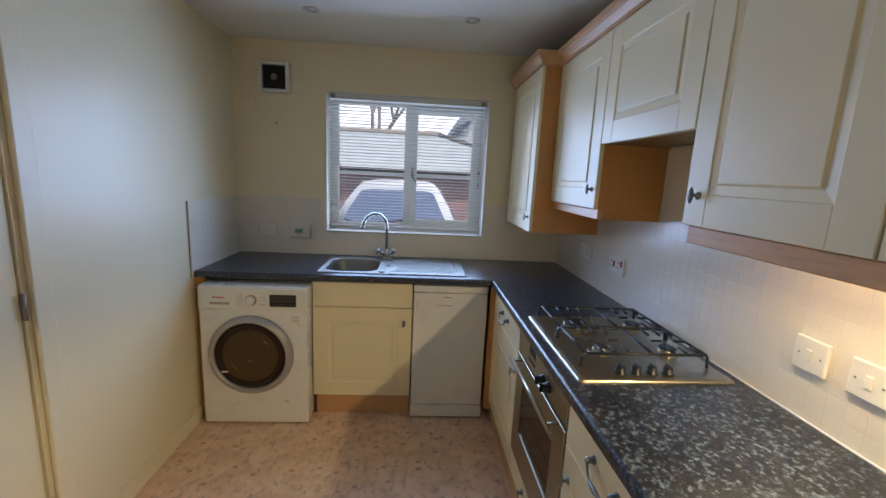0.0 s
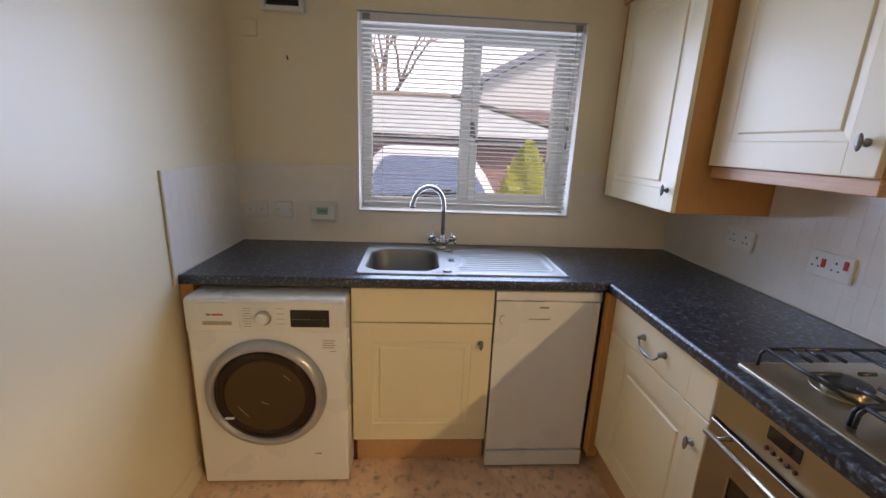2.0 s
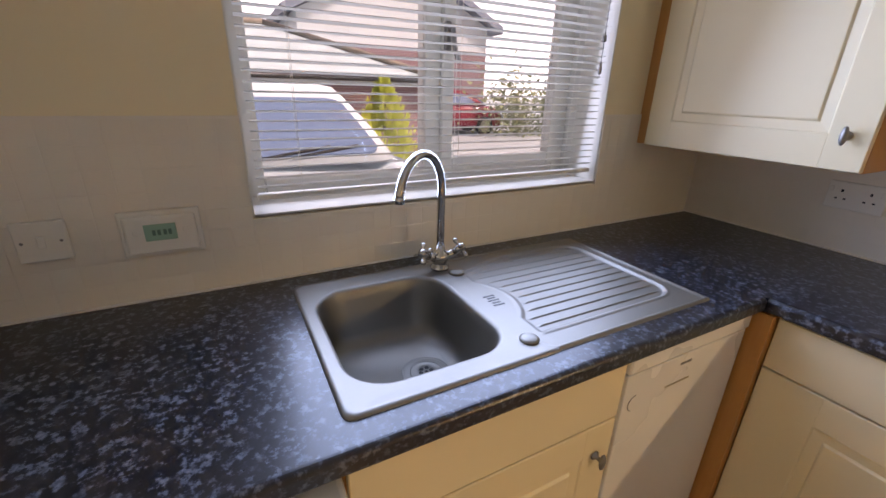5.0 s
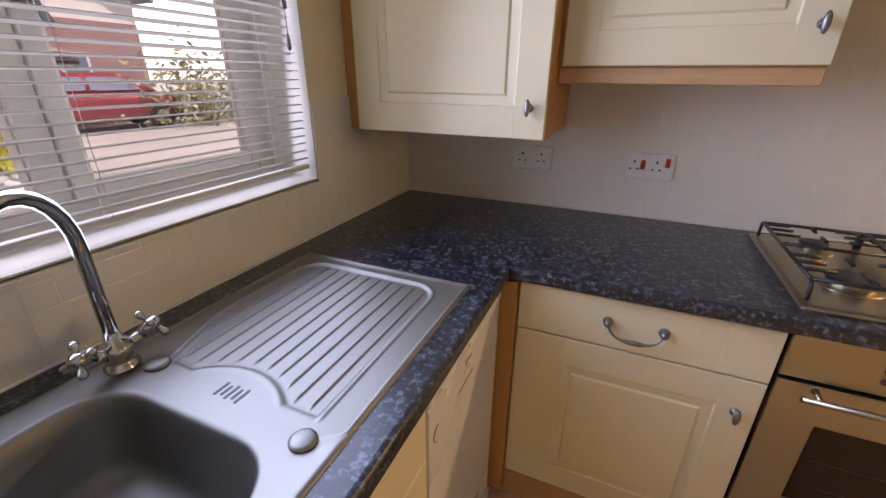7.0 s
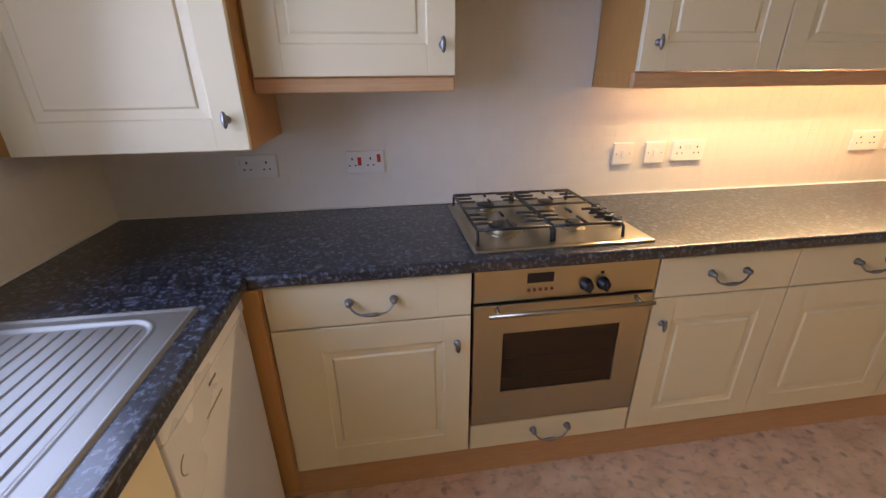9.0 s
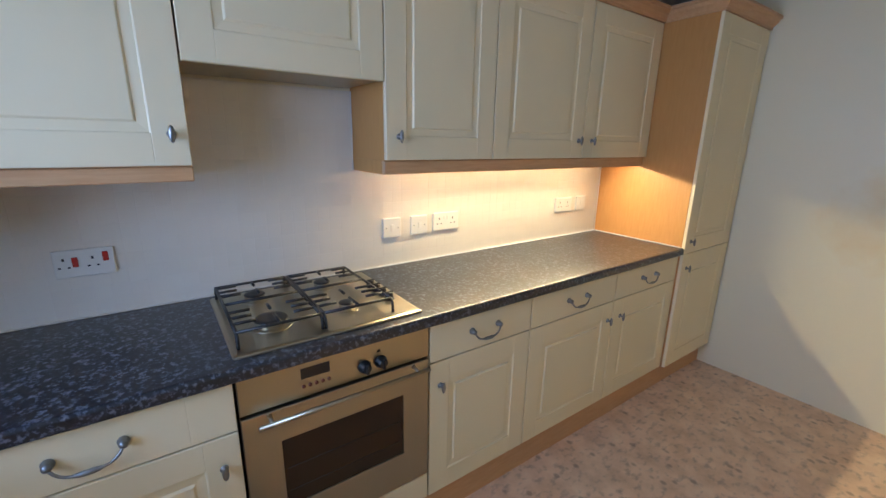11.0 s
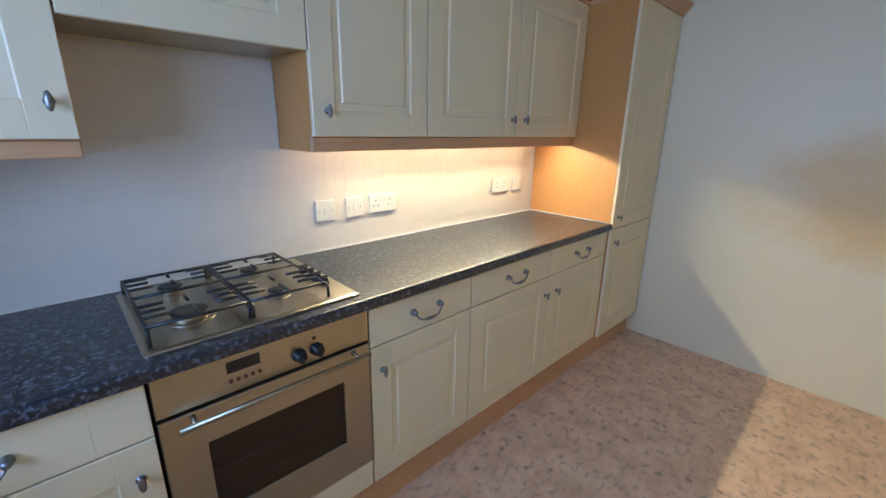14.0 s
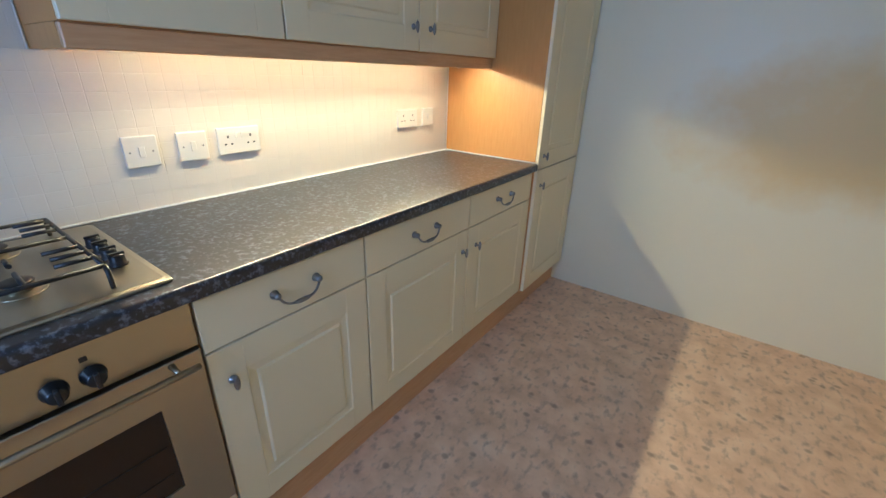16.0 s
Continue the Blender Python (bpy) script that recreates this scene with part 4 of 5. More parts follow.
# ---- wall plates ----
def plate_pose(wall, along, z):
    return pose(along, -0.0075, z) if wall == 'n' else pose(-0.0075, along, z, 0, 0, -90)


def plate(name, m, w, h, label, category, group=""):
    u = thing(name, m, label, category, group)
    bpart("faceplate", (-w / 2, w / 2, -0.010, 0.0004, -h / 2, h / 2), M["plastic"], u, "white faceplate", 0.003, 2)
    return u


def holes(u, cx):
    bm = bmesh.new()
    box(bm, cx - 0.003, cx + 0.003, -0.0106, -0.0095, 0.010, 0.019)
    for s in (-1, 1):
        box(bm, cx + s * 0.011 - 0.0035, cx + s * 0.011 + 0.0035, -0.0106, -0.0095, -0.013, -0.008)
    part("socket_holes", bm, M["black"], u, "three dark socket holes")


def rocker(u, cx, material=None, z=0.0, label="white rocker switch", w=0.012, h=0.024):
    bpart("rocker", (cx - w / 2, cx + w / 2, -0.0135, -0.0098, z - h / 2, z + h / 2), material or M["plastic"], u, label, 0.001)


def screws(u, xs_):
    for x in xs_:
        bm = bmesh.new()
        lathe(bm, [(0.003, -0.0095), (0.003, -0.0104), (0.001, -0.0106)], (x, 0, 0), 'y', 8)
        part("screw", bm, M["pewter"], u, "small screw head")


u = plate("double_socket", plate_pose('e', -0.533, 1.091), 0.146, 0.086, "white double socket under the corner wall cabinet", "socket", "sockets")
holes(u, -0.035), holes(u, 0.035), rocker(u, -0.062, w=0.008, h=0.018, z=0.018), rocker(u, 0.062, w=0.008, h=0.018, z=0.018)
u = plate("double_socket", plate_pose('e', -0.933, 1.092), 0.146, 0.086, "white double socket with red switches beside the hob", "socket", "sockets")
holes(u, -0.004 - 0.045), holes(u, 0.02), rocker(u, -0.022, M["red"], 0.005, "red rocker switch", 0.014, 0.03), rocker(u, 0.052, M["red"], 0.015, "red rocker switch", 0.014, 0.03)
for y, lab in ((-2.003, "white single switch on the tiles beside the hob"), (-2.148, "white single switch on the lit tiles")):
    u = plate("wall_switch", plate_pose('e', y, 1.088), 0.090, 0.090, lab, "switch", "switches")
    rocker(u, 0.0, w=0.016, h=0.03), screws(u, (-0.03, 0.03))
u = plate("double_socket", plate_pose('e', -2.303, 1.092), 0.150, 0.088, "white double socket on the lit tiles", "socket", "sockets")
holes(u, -0.040), holes(u, 0.040), rocker(u, -0.010, w=0.01, h=0.02, z=0.018), rocker(u, 0.010, w=0.01, h=0.02, z=0.018)
u = plate("double_socket", plate_pose('e', -3.195, 1.108), 0.150, 0.088, "white double socket near the larder unit", "socket", "sockets")
holes(u, -0.035), holes(u, 0.035)
u = plate("wall_switch", plate_pose('e', -3.360, 1.108), 0.090, 0.088, "white single switch near the larder unit", "switch", "switches")
rocker(u, 0.0)
u = plate("double_socket", plate_pose('n', -2.225, 1.075), 0.120, 0.080, "white socket on the tiles near the side wall", "socket", "sockets")
screws(u, (-0.03, 0.03))
u = plate("wall_switch", plate_pose('n', -2.082, 1.075), 0.082, 0.082, "white single switch beside the thermostat", "switch", "switches")
rocker(u, 0.0), screws(u, (-0.03, 0.03))
u = plate("thermostat", plate_pose('n', -1.885, 1.068), 0.150, 0.100, "white heating thermostat with small green display, on the tiles", "thermostat")
bpart("cover", (-0.066, 0.066, -0.024, -0.0098, -0.042, 0.042), M["plastic"], u, "white raised cover", 0.006, 2)
dsp = bpart("display", (-0.030, 0.028, -0.0252, -0.0238, -0.012, 0.024), M["lcd"], u, "pale green display", 0.001)
bm = bmesh.new()
for k, (x, w_) in enumerate(((-0.016, 0.006), (-0.007, 0.006), (0.004, 0.006), (0.013, 0.006))):
    box(bm, x, x + w_, -0.0257, -0.0251, 0.000, 0.012)
part("display_marks", bm, mat("display_ink", (0.10, 0.20, 0.15), 0.4), dsp, "small dark bars on the display")
for s in (-1, 1):
    bpart("setting_button", (s * 0.045 - 0.005, s * 0.045 + 0.005, -0.0265, -0.0238, 0.002, 0.014), M["plastic"], u, "small white button", 0.001)

u = thing("extractor_fan", pose(-2.033, -0.0005, 2.095), "white square extractor fan with dark grille, high on the wall", "extractor fan")
bm = bmesh.new()
frame_ring(bm, -0.098, 0.098, -0.098, 0.098, 0.022, -0.045, 0.0, 0.004)
part("frame", bm, M["plastic"], u, "white square frame")
bpart("backing", (-0.076, 0.076, -0.012, -0.001, -0.076, 0.076), M["gap"], u, "dark backing", 0)
for k in range(9):
    z = -0.066 + k * 0.0165
    bpart("grille_slat", (-0.076, 0.076, -0.034, -0.030, z - 0.0022, z + 0.0022), M["gap"], u, "dark grille slat", 0)
bm = bmesh.new()
lathe(bm, [(0.022, -0.0345), (0.020, -0.038), (0.001, -0.038)], (0, 0, 0), 'y', 20)
part("fan_hub", bm, M["pewter"], u, "grey fan hub")
u = plate("blank_plate", pose(-2.203, -0.0004, 1.927), 0.080, 0.072, "cream painted blank plate below the extractor fan", "plate")
u.children[0].data.materials[0] = M["wall"]
bm = bmesh.new()
tube(bm, [(0, 0.004, 0), (0, -0.012, 0.004), (0.004, -0.016, -0.008), (0.006, -0.012, -0.014)], 0.0028, 6)
u = new("wall_hook", finish(bm, "wall_hook", M["black"]))
u.matrix_basis = pose(-2.031, 0, 1.808)
tagged(u, "small dark hook screwed into the cream wall", "hook")

for x, y in ((-1.655, -0.57), (-0.80, -0.58), (-0.79, -3.41)):
    u = thing("ceiling_spotlight", pose(x, y, H), "round recessed ceiling spotlight, switched off", "lamp", "ceiling spotlights")
    bm = bmesh.new()
    lathe(bm, [(0.043, 0.001), (0.043, -0.004), (0.038, -0.007), (0.030, -0.006), (0.027, 0.0)], n=28)
    part("bezel", bm, mat("spot_bezel", (0.55, 0.52, 0.48), 0.35, 0.4), u, "satin metal bezel")
    bm = bmesh.new()
    lathe(bm, [(0.027, -0.0015), (0.001, -0.003)], n=20)
    part("bulb_face", bm, M["plastic"], u, "pale unlit bulb face")

# ---- outside ----
m = M["brick"] = mat("red_brick", (0.30, 0.11, 0.08), 0.85)
nt, n_, l_, b_ = nodes(m)
bt = n_.new("ShaderNodeTexBrick")
bt.inputs["Scale"].default_value = 4.4
bt.inputs["Color1"].default_value, bt.inputs["Color2"].default_value, bt.inputs["Mortar"].default_value = (0.24, 0.135, 0.15, 1), (0.29, 0.17, 0.18, 1), (0.38, 0.37, 0.38, 1)
bt.inputs["Mortar Size"].default_value = 0.02
mp = n_.new("ShaderNodeMapping")
mp.inputs["Rotation"].default_value = (radians(90), 0, 0)
tc = n_.new("ShaderNodeTexCoord")
l_.new(tc.outputs["Object"], mp.inputs[0])
l_.new(mp.outputs[0], bt.inputs[0])
to_base(m, bt.outputs[0])
M["roof"] = varied("pale_roof_tile", (0.43, 0.54, 0.56), (0.51, 0.62, 0.64), 0.8, 2, 30, 0.5, 0.02)
M["tarmac"] = varied("pale_paving", (0.36, 0.41, 0.41), (0.44, 0.49, 0.49), 0.9, 0.6, 60, 0.4, 0.01)
M["leafy"] = varied("yellow_green_foliage", (0.44, 0.52, 0.05), (0.60, 0.68, 0.12), 0.7, 8, 60, 0.8, 0.02)
M["hedge"] = varied("green_foliage", (0.20, 0.24, 0.12), (0.34, 0.38, 0.20), 0.8, 5, 50, 0.8, 0.02)
M["bark"] = varied("bark", (0.20, 0.18, 0.15), (0.32, 0.28, 0.23), 0.9, 4, 40, 0.8, 0.01)
M["carwhite"] = mat("white_car_paint", (0.62, 0.72, 0.76), 0.15)
M["carred"] = mat("red_car_paint", (0.24, 0.03, 0.045), 0.15)
# the blue of reflected sky is put into the glass's base colour
M["carglass"] = mat("car_glass", (0.13, 0.20, 0.32), 0.12)
M["rubber"] = mat("tyre_rubber", (0.02, 0.02, 0.02), 0.8)
M["fascia"] = mat("white_fascia", (0.66, 0.74, 0.76), 0.4)
GZ = -0.15
bm = bmesh.new()
v = [bm.verts.new(p) for p in ((-400, 0.285, GZ), (400, 0.285, GZ), (400, 900, GZ), (-400, 900, GZ))]
bm.faces.new(v)
tagged(new("ground", finish(bm, "ground", M["tarmac"])), "pale paved parking ground outside the window", "ground", "", "structure")
solid("outer_wall", [(XL - 0.1, 3.0, 0.282, 0.285, GZ, 1.0)], M["brick"], "brick face of the outer wall below the window", "wall")


def car(m, body_mat, label):
    """A hatchback: x along it, its front towards -x."""
    c = thing("car", m, label, "car", "parked cars")

    def skin(name, rings, material, parent, text=""):
        bm = bmesh.new()
        made = [[bm.verts.new((x, y, z + lift(x))) for x, y in rrect(cx, 0, hx, hy, rr, 6)] for cx, hx, hy, rr, z, lift in rings]
        for a, b in zip(made, made[1:]):
            join(bm, a, b)
        bm.faces.new(made[0][::-1])
        bm.faces.new(made[-1])
        return part(name, bm, material, parent, text)

    def join(bm, a, b, smooth=True):
        for k in range(len(a)):
            bm.faces.new((a[k], a[(k + 1) % len(a)], b[(k + 1) % len(a)], b[k])).smooth = smooth

    flat = lambda x: 0.0
    nose = lambda x: -0.20 * max(0.0, min(1.0, (-1.30 - x) / 0.85)) ** 1.6
    skin("body", [(0, 2.02, 0.80, 0.30, 0.26, flat), (0, 2.10, 0.86, 0.34, 0.42, flat), (0, 2.13, 0.88, 0.36, 0.66, flat),
                  (0, 2.10, 0.87, 0.38, 0.86, nose), (0.02, 2.04, 0.84, 0.38, 0.98, nose), (0.06, 1.94, 0.79, 0.36, 1.045, nose)], body_mat, c)
    skin("roof", [(0.27, 1.72, 0.77, 0.22, 1.03, flat), (0.31, 1.38, 0.67, 0.22, 1.27, flat), (0.36, 1.10, 0.555, 0.20, 1.46, flat),
                  (0.38, 1.02, 0.50, 0.20, 1.525, flat), (0.38, 0.86, 0.38, 0.18, 1.55, flat)], body_mat, c, "car roof and pillars")

    def pane(name, a, b, d, e, text):
        """A glass with rounded corners between four corner points."""
        a, b, d, e = (Vector(q) for q in (a, b, d, e))
        out = (b - a).cross(e - a).normalized() * 0.016
        bm = bmesh.new()
        lo, hi = [], []
        for u, v in rrect(0.5, 0.5, 0.5, 0.5, 0.13, 5):
            p = a.lerp(b, u).lerp(e.lerp(d, u), v)
            lo.append(bm.verts.new(p - out))
            hi.append(bm.verts.new(p + out))
        join(bm, lo, hi, False)
        bm.faces.new(hi)
        bm.faces.new(lo[::-1])
        return part(name, bm, M["carglass"], c, text)

    pane("windscreen", (-1.40, 0.62, 1.075), (-1.40, -0.62, 1.075), (-0.82, -0.455, 1.43), (-0.82, 0.455, 1.43), "windscreen with reflected sky put into its colour")
    pane("rear_window", (1.94, -0.58, 1.10), (1.94, 0.58, 1.10), (1.52, 0.43, 1.42), (1.52, -0.43, 1.42), "rear window with reflected sky put into its colour")
    for s_ in (-1, 1):
        for x0, x1, x2, x3 in ((-0.98, 0.30, 0.28, -0.52), (0.40, 1.50, 1.22, 0.38)):
            q = [(x0, s_ * 0.758, 1.09), (x1, s_ * 0.758, 1.09), (x2, s_ * 0.575, 1.43), (x3, s_ * 0.575, 1.43)]
            pane("side_window", *(q if s_ < 0 else (q[1], q[0], q[3], q[2])), "tinted side window")
        bm = bmesh.new()
        lathe(bm, [(0.13, -2.09), (0.12, -2.135), (0.07, -2.15), (0.01, -2.15)], (0, s_ * 0.60, 0.66), 'x', 16, 1.0, 0.7)
        part("headlight", bm, M["fascia"], c, "clear headlight")
        bm = bmesh.new()
        tube(bm, [(-1.43, s_ * 0.10 + 0.12, 1.075), (-1.36, s_ * 0.10 - 0.35, 1.135)], 0.011, 6)
        part("wiper", bm, M["rubber"], c, "black wiper")
    bpart("grille", (-2.150, -2.10, -0.36, 0.36, 0.52, 0.62), M["rubber"], c, "dark grille", 0.01)
    for x in (-1.3, 1.3):
        for s in (-1, 1):
            bm = bmesh.new()
            lathe(bm, [(0.31, -0.1), (0.33, -0.08), (0.33, 0.08), (0.31, 0.1)], (x, s * 0.80, 0.33), 'y', 24)
            wh = part("wheel", bm, M["rubber"], c, "black tyre")
            bm = bmesh.new()
            lathe(bm, [(0.2, s * 0.1), (0.18, s * 0.115), (0.02, s * 0.105)], (x, s * 0.80, 0.33), 'y', 16)
            part("rim", bm, M["steel"], wh, "alloy rim")
    return c


car(pose(-1.32, 3.30, GZ, 0, 0, 90), M["carwhite"], "white car parked close outside the kitchen window")
car(pose(5.9, 13.4, GZ, 0, 0, 172), M["carred"], "red car parked by the far brick house")


def mesh_part(name, vs, fs, material, parent, label=""):
    bm = bmesh.new()
    v = [bm.verts.new(p) for p in vs]
    for f in fs:
        bm.faces.new([v[i] for i in f])
    return part(name, bm, material, parent, label)


# bright hazy sky far behind everything
m = mat("hazy_sky", (0.8, 0.85, 0.9), 1.0)
_b = m.node_tree.nodes["Principled BSDF"]
_b.inputs["Emission Color"].default_value = (0.86, 0.93, 1.0, 1)
_b.inputs["Emission Strength"].default_value = 1.1
solid("backdrop", [(-160, 200, 90, 90.5, -1, 90)], m, "bright hazy white sky", "sky")

# low garage block with a hipped end
g = thing("garage", pose(0, 8.2, GZ), "low brick garage block with a pale tiled hipped roof", "garage")
bpart("wall", (-10.0, 2.6, 0.3, 5.7, -0.5, 1.72), M["brick"], g, "red brick wall", 0)
mesh_part("roof", [(-10.3, 0, 1.74), (3.0, 0, 1.74), (3.0, 6, 1.74), (-10.3, 6, 1.74), (-10.3, 3, 2.95), (-0.4, 3, 2.95)],
          [(0, 1, 5, 4), (1, 2, 5), (2, 3, 4, 5), (3, 0, 4), (0, 3, 2, 1)], M["roof"], g, "pale tiled hipped roof")
bm = bmesh.new()
box(bm, -10.3, 3.03, -0.03, -0.003, 1.58, 1.76)
box(bm, 3.003, 3.03, -0.03, 6.0, 1.58, 1.76)
part("fascia_board", bm, M["fascia"], g, "white eaves board")
bm = bmesh.new()
tube(bm, [(-10.3, -0.09, 1.72), (3.05, -0.09, 1.72)], 0.055, 8)
part("gutter", bm, M["black"], g, "dark gutter")
bm = bmesh.new()
tube(bm, [(3.02, -0.02, 1.79), (-0.4, 3.0, 3.0)], 0.07, 8)
tube(bm, [(-0.4, 3.0, 3.0), (-10.3, 3.0, 3.0)], 0.07, 8)
part("ridge_tiles", bm, M["bark"], g, "dark ridge and hip tiles")

# gable-fronted house behind it
hs = thing("house", pose(0, 14.6, GZ), "house with a red brick ground floor and pale rendered gable", "house")
bpart("wall", (1.0, 8.4, 0.0, 8.0, -0.3, 3.0), M["brick"], hs, "red brick lower wall", 0)
mesh_part("gable", [(1.0, 0.02, 3.0), (8.4, 0.02, 3.0), (8.4, 0.02, 3.9), (4.7, 0.02, 5.75), (1.0, 0.02, 3.9), (1.0, 8, 3.0), (8.4, 8, 3.0), (8.4, 8, 3.9), (4.7, 8, 5.75), (1.0, 8, 3.9)],
          [(0, 1, 2, 3, 4), (9, 8, 7, 6, 5), (0, 4, 9, 5), (1, 6, 7, 2), (2, 7, 8, 3), (4, 3, 8, 9)], M["fascia"], hs, "pale rendered upper wall")
M["slate"] = varied("blue_grey_slate", (0.20, 0.25, 0.32), (0.26, 0.31, 0.38), 0.7, 2, 30, 0.4, 0.02)
mesh_part("roof", [(0.5, -0.4, 3.68), (4.7, -0.4, 5.78), (8.9, -0.4, 3.68), (8.9, -0.4, 3.95), (4.7, -0.4, 6.05), (0.5, -0.4, 3.95),
                   (0.5, 8.2, 3.68), (4.7, 8.2, 5.78), (8.9, 8.2, 3.68), (8.9, 8.2, 3.95), (4.7, 8.2, 6.05), (0.5, 8.2, 3.95)],
          [(0, 1, 4, 5), (1, 2, 3, 4), (11, 10, 7, 6), (10, 9, 8, 7), (5, 4, 10, 11), (4, 3, 9, 10), (0, 5, 11, 6), (2, 8, 9, 3), (1, 0, 6, 7), (2, 1, 7, 8)], M["slate"], hs, "blue-grey slate roof")
wn_ = bpart("window", (5.9, 6.7, -0.03, 0.05, 1.0, 2.1), M["fascia"], hs, "white framed window", 0)
bpart("pane", (5.98, 6.62, -0.035, -0.031, 1.08, 2.02), M["carglass"], wn_, "dark pane", 0)


def leaves(bm, centers, size, n, rnd):
    for _ in range(n):
        c, r = rnd.choice(centers)
        p = Vector(c) + Vector((rnd.gauss(0, 1), rnd.gauss(0, 1), rnd.gauss(0, 1))) * r * 0.45
        a = Vector((rnd.uniform(-1, 1), rnd.uniform(-1, 1), rnd.uniform(-1, 1))).normalized()
        b = a.orthogonal().normalized()
        s = size * rnd.uniform(0.6, 1.4)
        vs = [bm.verts.new(p + a * s), bm.verts.new(p + b * s * 0.5), bm.verts.new(p - a * s), bm.verts.new(p - b * s * 0.5)]
        bm.faces.new(vs)


rnd = random.Random(5)
con = thing("conifer", pose(0.60, 5.4, GZ), "yellow-green conical conifer beside the brick wall", "conifer")
bm = bmesh.new()
tube(bm, [(0, 0, 0), (0, 0, 1.4)], [0.05, 0.015], 8)
part("trunk", bm, M["bark"], con)
bm = bmesh.new()
for _ in range(5200):
    z = rnd.uniform(0.08, 1.0) ** 1.0
    r = (0.66 * (1 - z) ** 0.8 + 0.03) * rnd.uniform(0.55, 1.08)
    a = rnd.uniform(0, 2 * math.pi)
    r *= 1 + 0.24 * math.sin(a * 5 + z * 14) + 0.10 * math.sin(a * 9 - z * 31)
    p = Vector((r * math.cos(a), r * math.sin(a), z * 1.68))
    d = Vector((math.cos(a) * 0.5, math.sin(a) * 0.5, 1)).normalized()
    s = rnd.uniform(0.025, 0.06)
    o = d.orthogonal().normalized() * s * 0.45
    bm.faces.new([bm.verts.new(q) for q in (p - d * s, p + o, p + d * s, p - o)])
part("crown", bm, M["leafy"], con, "dense yellow-green crown")


def bare_tree(m, hgt, seed, label):
    r_ = random.Random(seed)
    t = thing("tree", m, label, "tree", "bare trees")
    bm = bmesh.new()
    tips = []

    def grow(p, d, length, rad, depth):
        q = p + d * length
        mid = (p + q) / 2 + Vector((r_.uniform(-1, 1), r_.uniform(-1, 1), 0)) * length * 0.06
        tube(bm, [p, mid, q], [rad, rad * 0.8, rad * 0.62], 6 if depth < 3 else 4, False)
        if depth >= 6:
            tips.append((tuple(q), 0.25))
            return
        for _ in range(3 if depth < 3 else 2):
            nd = (d + Vector((r_.uniform(-1, 1), r_.uniform(-1, 1), r_.uniform(-0.3, 0.6))) * 0.62).normalized()
            grow(q, nd, length * r_.uniform(0.62, 0.82), rad * 0.6, depth + 1)

    grow(Vector((0, 0, 0)), Vector((0, 0, 1)), hgt * 0.28, hgt * 0.022, 0)
    part("trunk", bm, M["bark"], t, "bare trunk and limbs")
    bm = bmesh.new()
    leaves(bm, tips, 0.05, 1500, r_)
    part("crown", bm, M["hedge"], t, "thin crown of small leaves")
    return t


bare_tree(pose(-3.0, 16.5, GZ), 9.5, 3, "bare branching tree behind the garage roof")
bare_tree(pose(-5.6, 18.0, GZ), 10.0, 8, "tall thin bare tree behind the garage roof")
bare_tree(pose(13.5, 14.0, GZ), 6.0, 11, "small leafy tree beyond the red car")
hd = thing("hedge", pose(7.6, 12.2, GZ), "low mixed green hedge far across the parking area", "hedge")
bm = bmesh.new()
leaves(bm, [((x * 0.6, math.sin(x) * 0.3, 0.7 + 0.45 * math.sin(x * 1.7)), 1.3) for x in range(26)], 0.11, 12000, rnd)
part("foliage", bm, M["hedge"], hd, "dense small leaves")

# ---- wall tiles ----
P, GAP, T0, T1 = 0.0488, 0.0010, 0.0052, 0.0057
solid("grout_bed", [(-0.0051, -0.0002, -3.5445, -0.0052, 0.88, 1.66)], M["grout"], "pale grout bed behind the wall tiles", "grout")
solid("grout_bed", [(XL + 0.0053, WX0 - 0.0005, -0.0051, -0.0002, 0.88, 1.308), (WX1 + 0.0005, -0.0052, -0.0051, -0.0002, 0.88, 1.308), (WX0 - 0.0005, WX1 + 0.0005, -0.0051, -0.0002, 0.88, WZ0 - 0.006)],
      M["grout"], "pale grout bed behind the wall tiles", "grout")
solid("grout_bed", [(XL + 0.0002, XL + 0.0051, -0.636, -0.0052, 0.88, 1.305)], M["grout"], "pale grout bed behind the wall tiles", "grout")
solid("tile_trim", [(XL + 0.0002, XL + 0.0085, -0.644, -0.636, 0.873, 1.306)], mat("trim_beige", (0.55, 0.44, 0.28), 0.5), "beige edging strip on the side of the tiles", "trim")


def tile_mesh(w, h):
    """One tile in the plane x=0, face towards -x, with eased edges; y and z from its corner."""
    bm = bmesh.new()
    e = 0.0011
    r = [[bm.verts.new((x, y, z)) for y, z in ((i, i), (w - i, i), (w - i, h - i), (i, h - i))] for i, x in ((0, 0.0), (0, -(T1 - T0) + 0.0003), (e, -(T1 - T0)))]
    for a, b in zip(r, r[1:]):
        for k in range(4):
            bm.faces.new((a[k], a[(k + 1) % 4], b[(k + 1) % 4], b[k]))
    bm.faces.new(r[-1])
    return finish(bm, "tile", M["tile"])


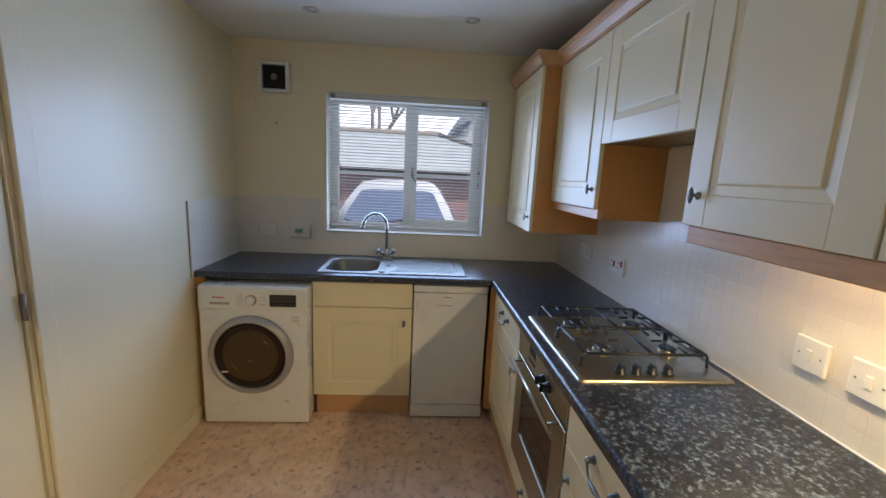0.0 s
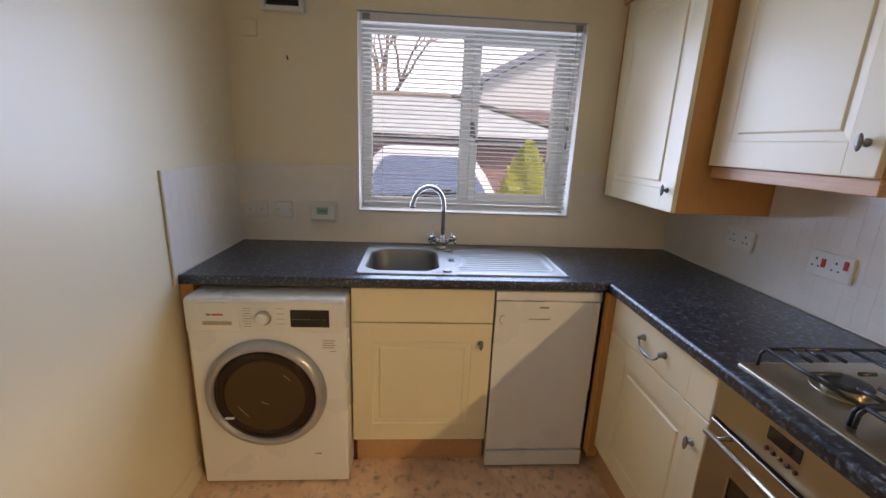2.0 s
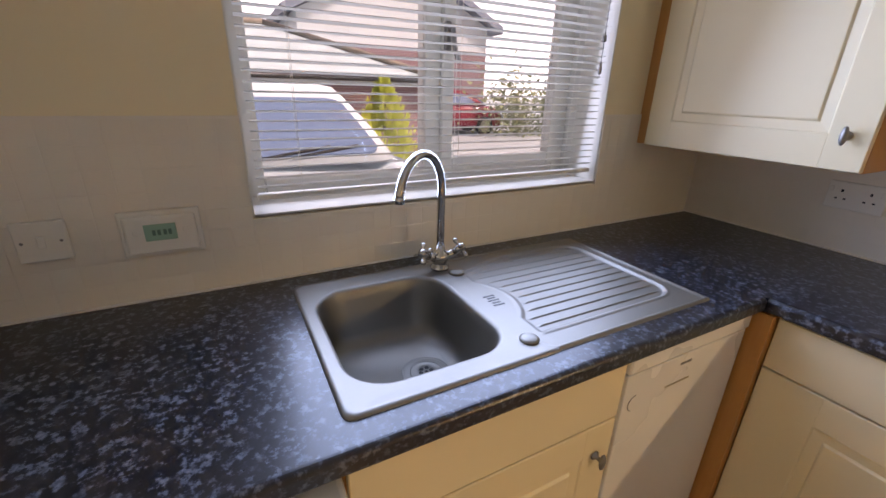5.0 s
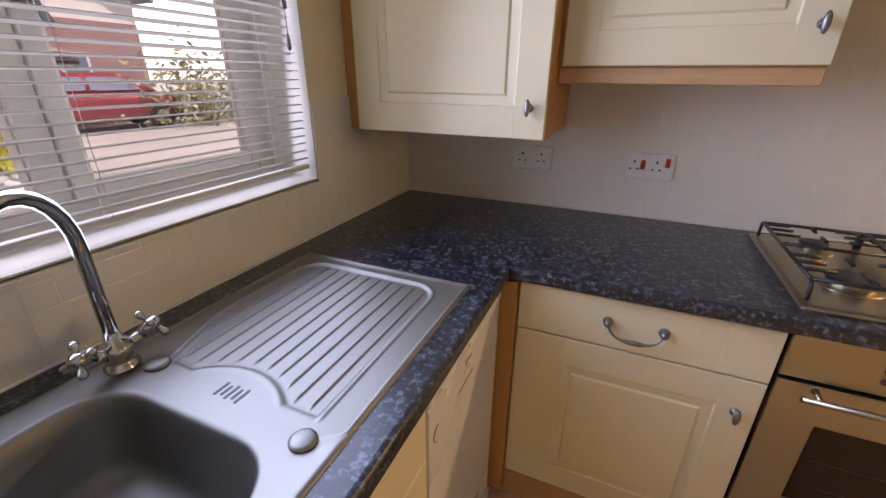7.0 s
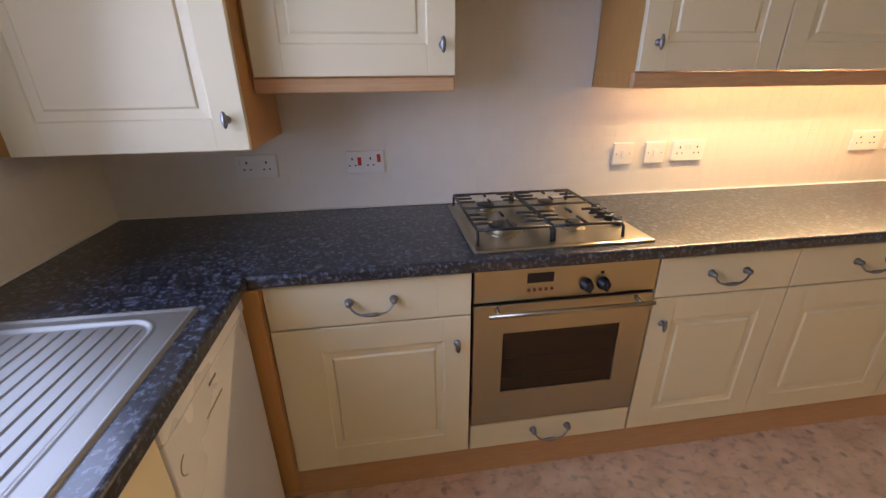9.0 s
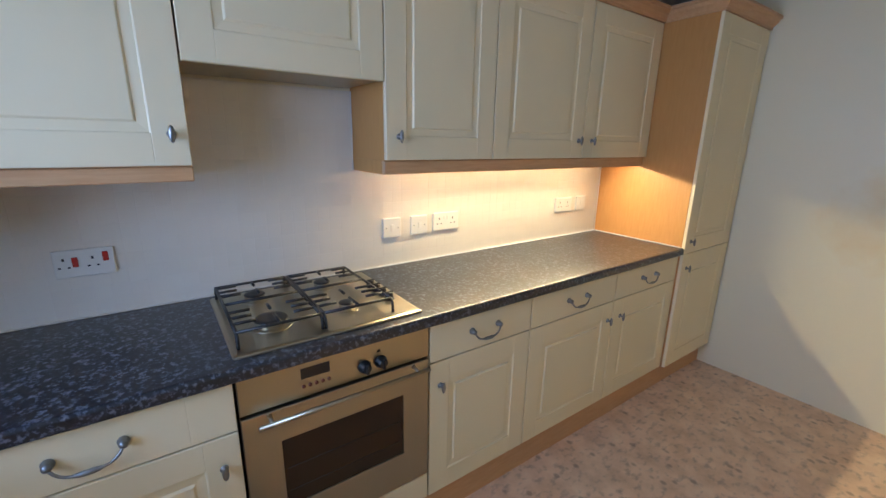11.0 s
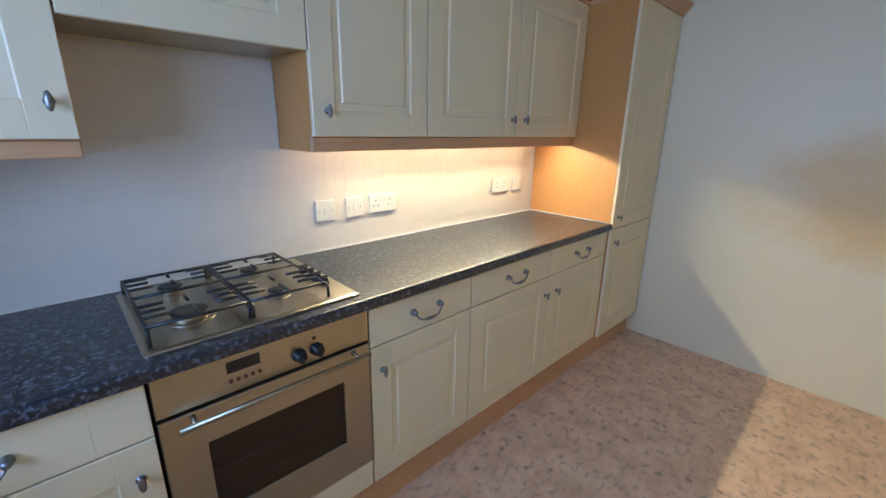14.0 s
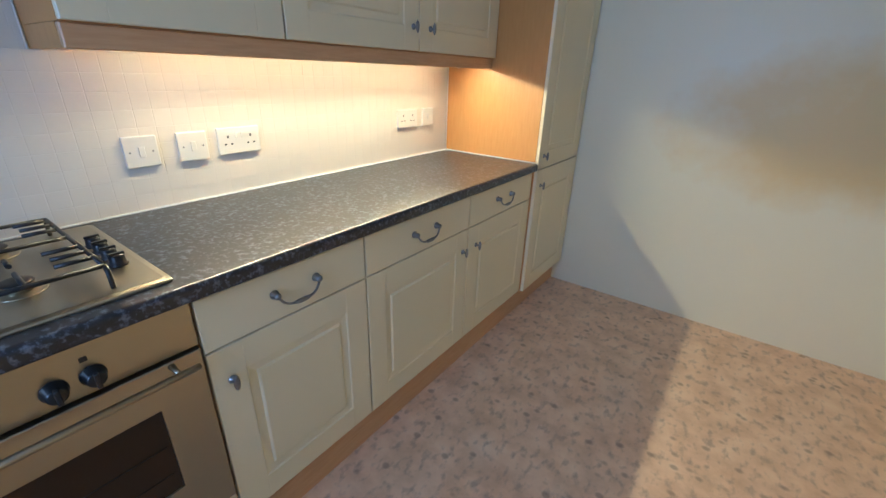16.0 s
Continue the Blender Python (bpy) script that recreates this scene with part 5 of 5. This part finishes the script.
def tile_wall(owner, cells, turn, near):
    """cells: (along, z, w, h). near(along, z) says which are parts; the rest are joined."""
    cache = {}
    chosen = [c for c in cells if near(c)][:300]
    rest = [c for c in cells if c not in set(chosen)]
    for a, z, w, h in chosen:
        key = (round(w, 4), round(h, 4))
        if key not in cache:
            cache[key] = tile_mesh(w, h)
        ob = new("tile", cache[key])
        ob.matrix_basis = turn @ pose(-T0 - random.uniform(0, 0.0002), a, z)
        ob.rotation_euler.x += radians(random.uniform(-0.12, 0.12))
        ob.parent = owner
    vs, fs = [], []
    for a, z, w, h in rest:
        e, b0 = 0.0011, len(vs)
        jx = random.uniform(0, 0.0002)
        for i, x in ((0, 0.0), (0, -(T1 - T0) + 0.0003), (e, -(T1 - T0))):
            vs += [tuple(turn @ Vector((x - T0 - jx, a + y_, z + z_))) for y_, z_ in ((i, i), (w - i, i), (w - i, h - i), (i, h - i))]
        for q in (0, 4):
            fs += [(b0 + q + k, b0 + q + (k + 1) % 4, b0 + q + 4 + (k + 1) % 4, b0 + q + 4 + k) for k in range(4)]
        fs.append((b0 + 8, b0 + 9, b0 + 10, b0 + 11))
    if vs:
        me_ = bpy.data.meshes.new("tiles")
        me_.from_pydata(vs, [], fs)
        me_.materials.append(M["tile"])
        bm_ = bmesh.new()
        bm_.from_mesh(me_)
        bmesh.ops.recalc_face_normals(bm_, faces=bm_.faces)
        bm_.to_mesh(me_)
        bm_.free()
        ob = new("tiles", me_)
        ob.parent = owner
        tagged(ob, "small pale square wall tiles", "", "", "stuff")


def grid_cells(a0, a1, z0, z1, hole=None):
    out = []
    i = 0
    a = a1
    while a > a0 + 0.008:
        lo = max(a0, a - P)
        z = z0
        while z < z1 - 0.008:
            hi = min(z1, z + P)
            if not (hole and hole(lo, a, z, hi)):
                out.append((lo + GAP / 2, z + GAP / 2, a - lo - GAP, hi - z - GAP))
            z += P
        a -= P
    return out


Z0 = 0.912
own = thing("splashback_east", pose(0, 0, 0), "pale small-tiled splashback behind the hob and the long worktop", "splashback", "", "structure")
cells = grid_cells(-3.543, -0.009, Z0, Z0 + P * 10, lambda a, b, z, h_: b > -1.22 and False) + grid_cells(-1.826, -1.2235, Z0 + P * 10, 1.66)
tile_wall(own, cells, Matrix(), lambda c: -2.75 < c[0] < -1.25 and c[1] < 1.36)
own = thing("splashback_north", pose(0, 0, 0), "pale small-tiled splashback below the window", "splashback", "", "structure")
turn_n = pose(0, 0, 0, 0, 0, 90)      # along runs towards -x here
cells = grid_cells(XL + 0.009, WX0, Z0, 1.306) + grid_cells(WX1, -0.009, Z0, 1.306) + grid_cells(WX0, WX1, Z0, WZ0 - 0.006)
tile_wall(own, [(-(a + w), z, w, h_) for a, z, w, h_ in cells], turn_n, lambda c: 0.5 < c[0] < 2.0)
own = thing("splashback_west", pose(0, 0, 0), "short tiled return on the side wall beside the worktop", "splashback", "", "structure")
cells = grid_cells(-0.635, -0.009, Z0, 1.304)
tile_wall(own, [(-(a + w), z, w, h_) for a, z, w, h_ in cells], pose(XL, 0, 0, 0, 0, 180), lambda c: True)
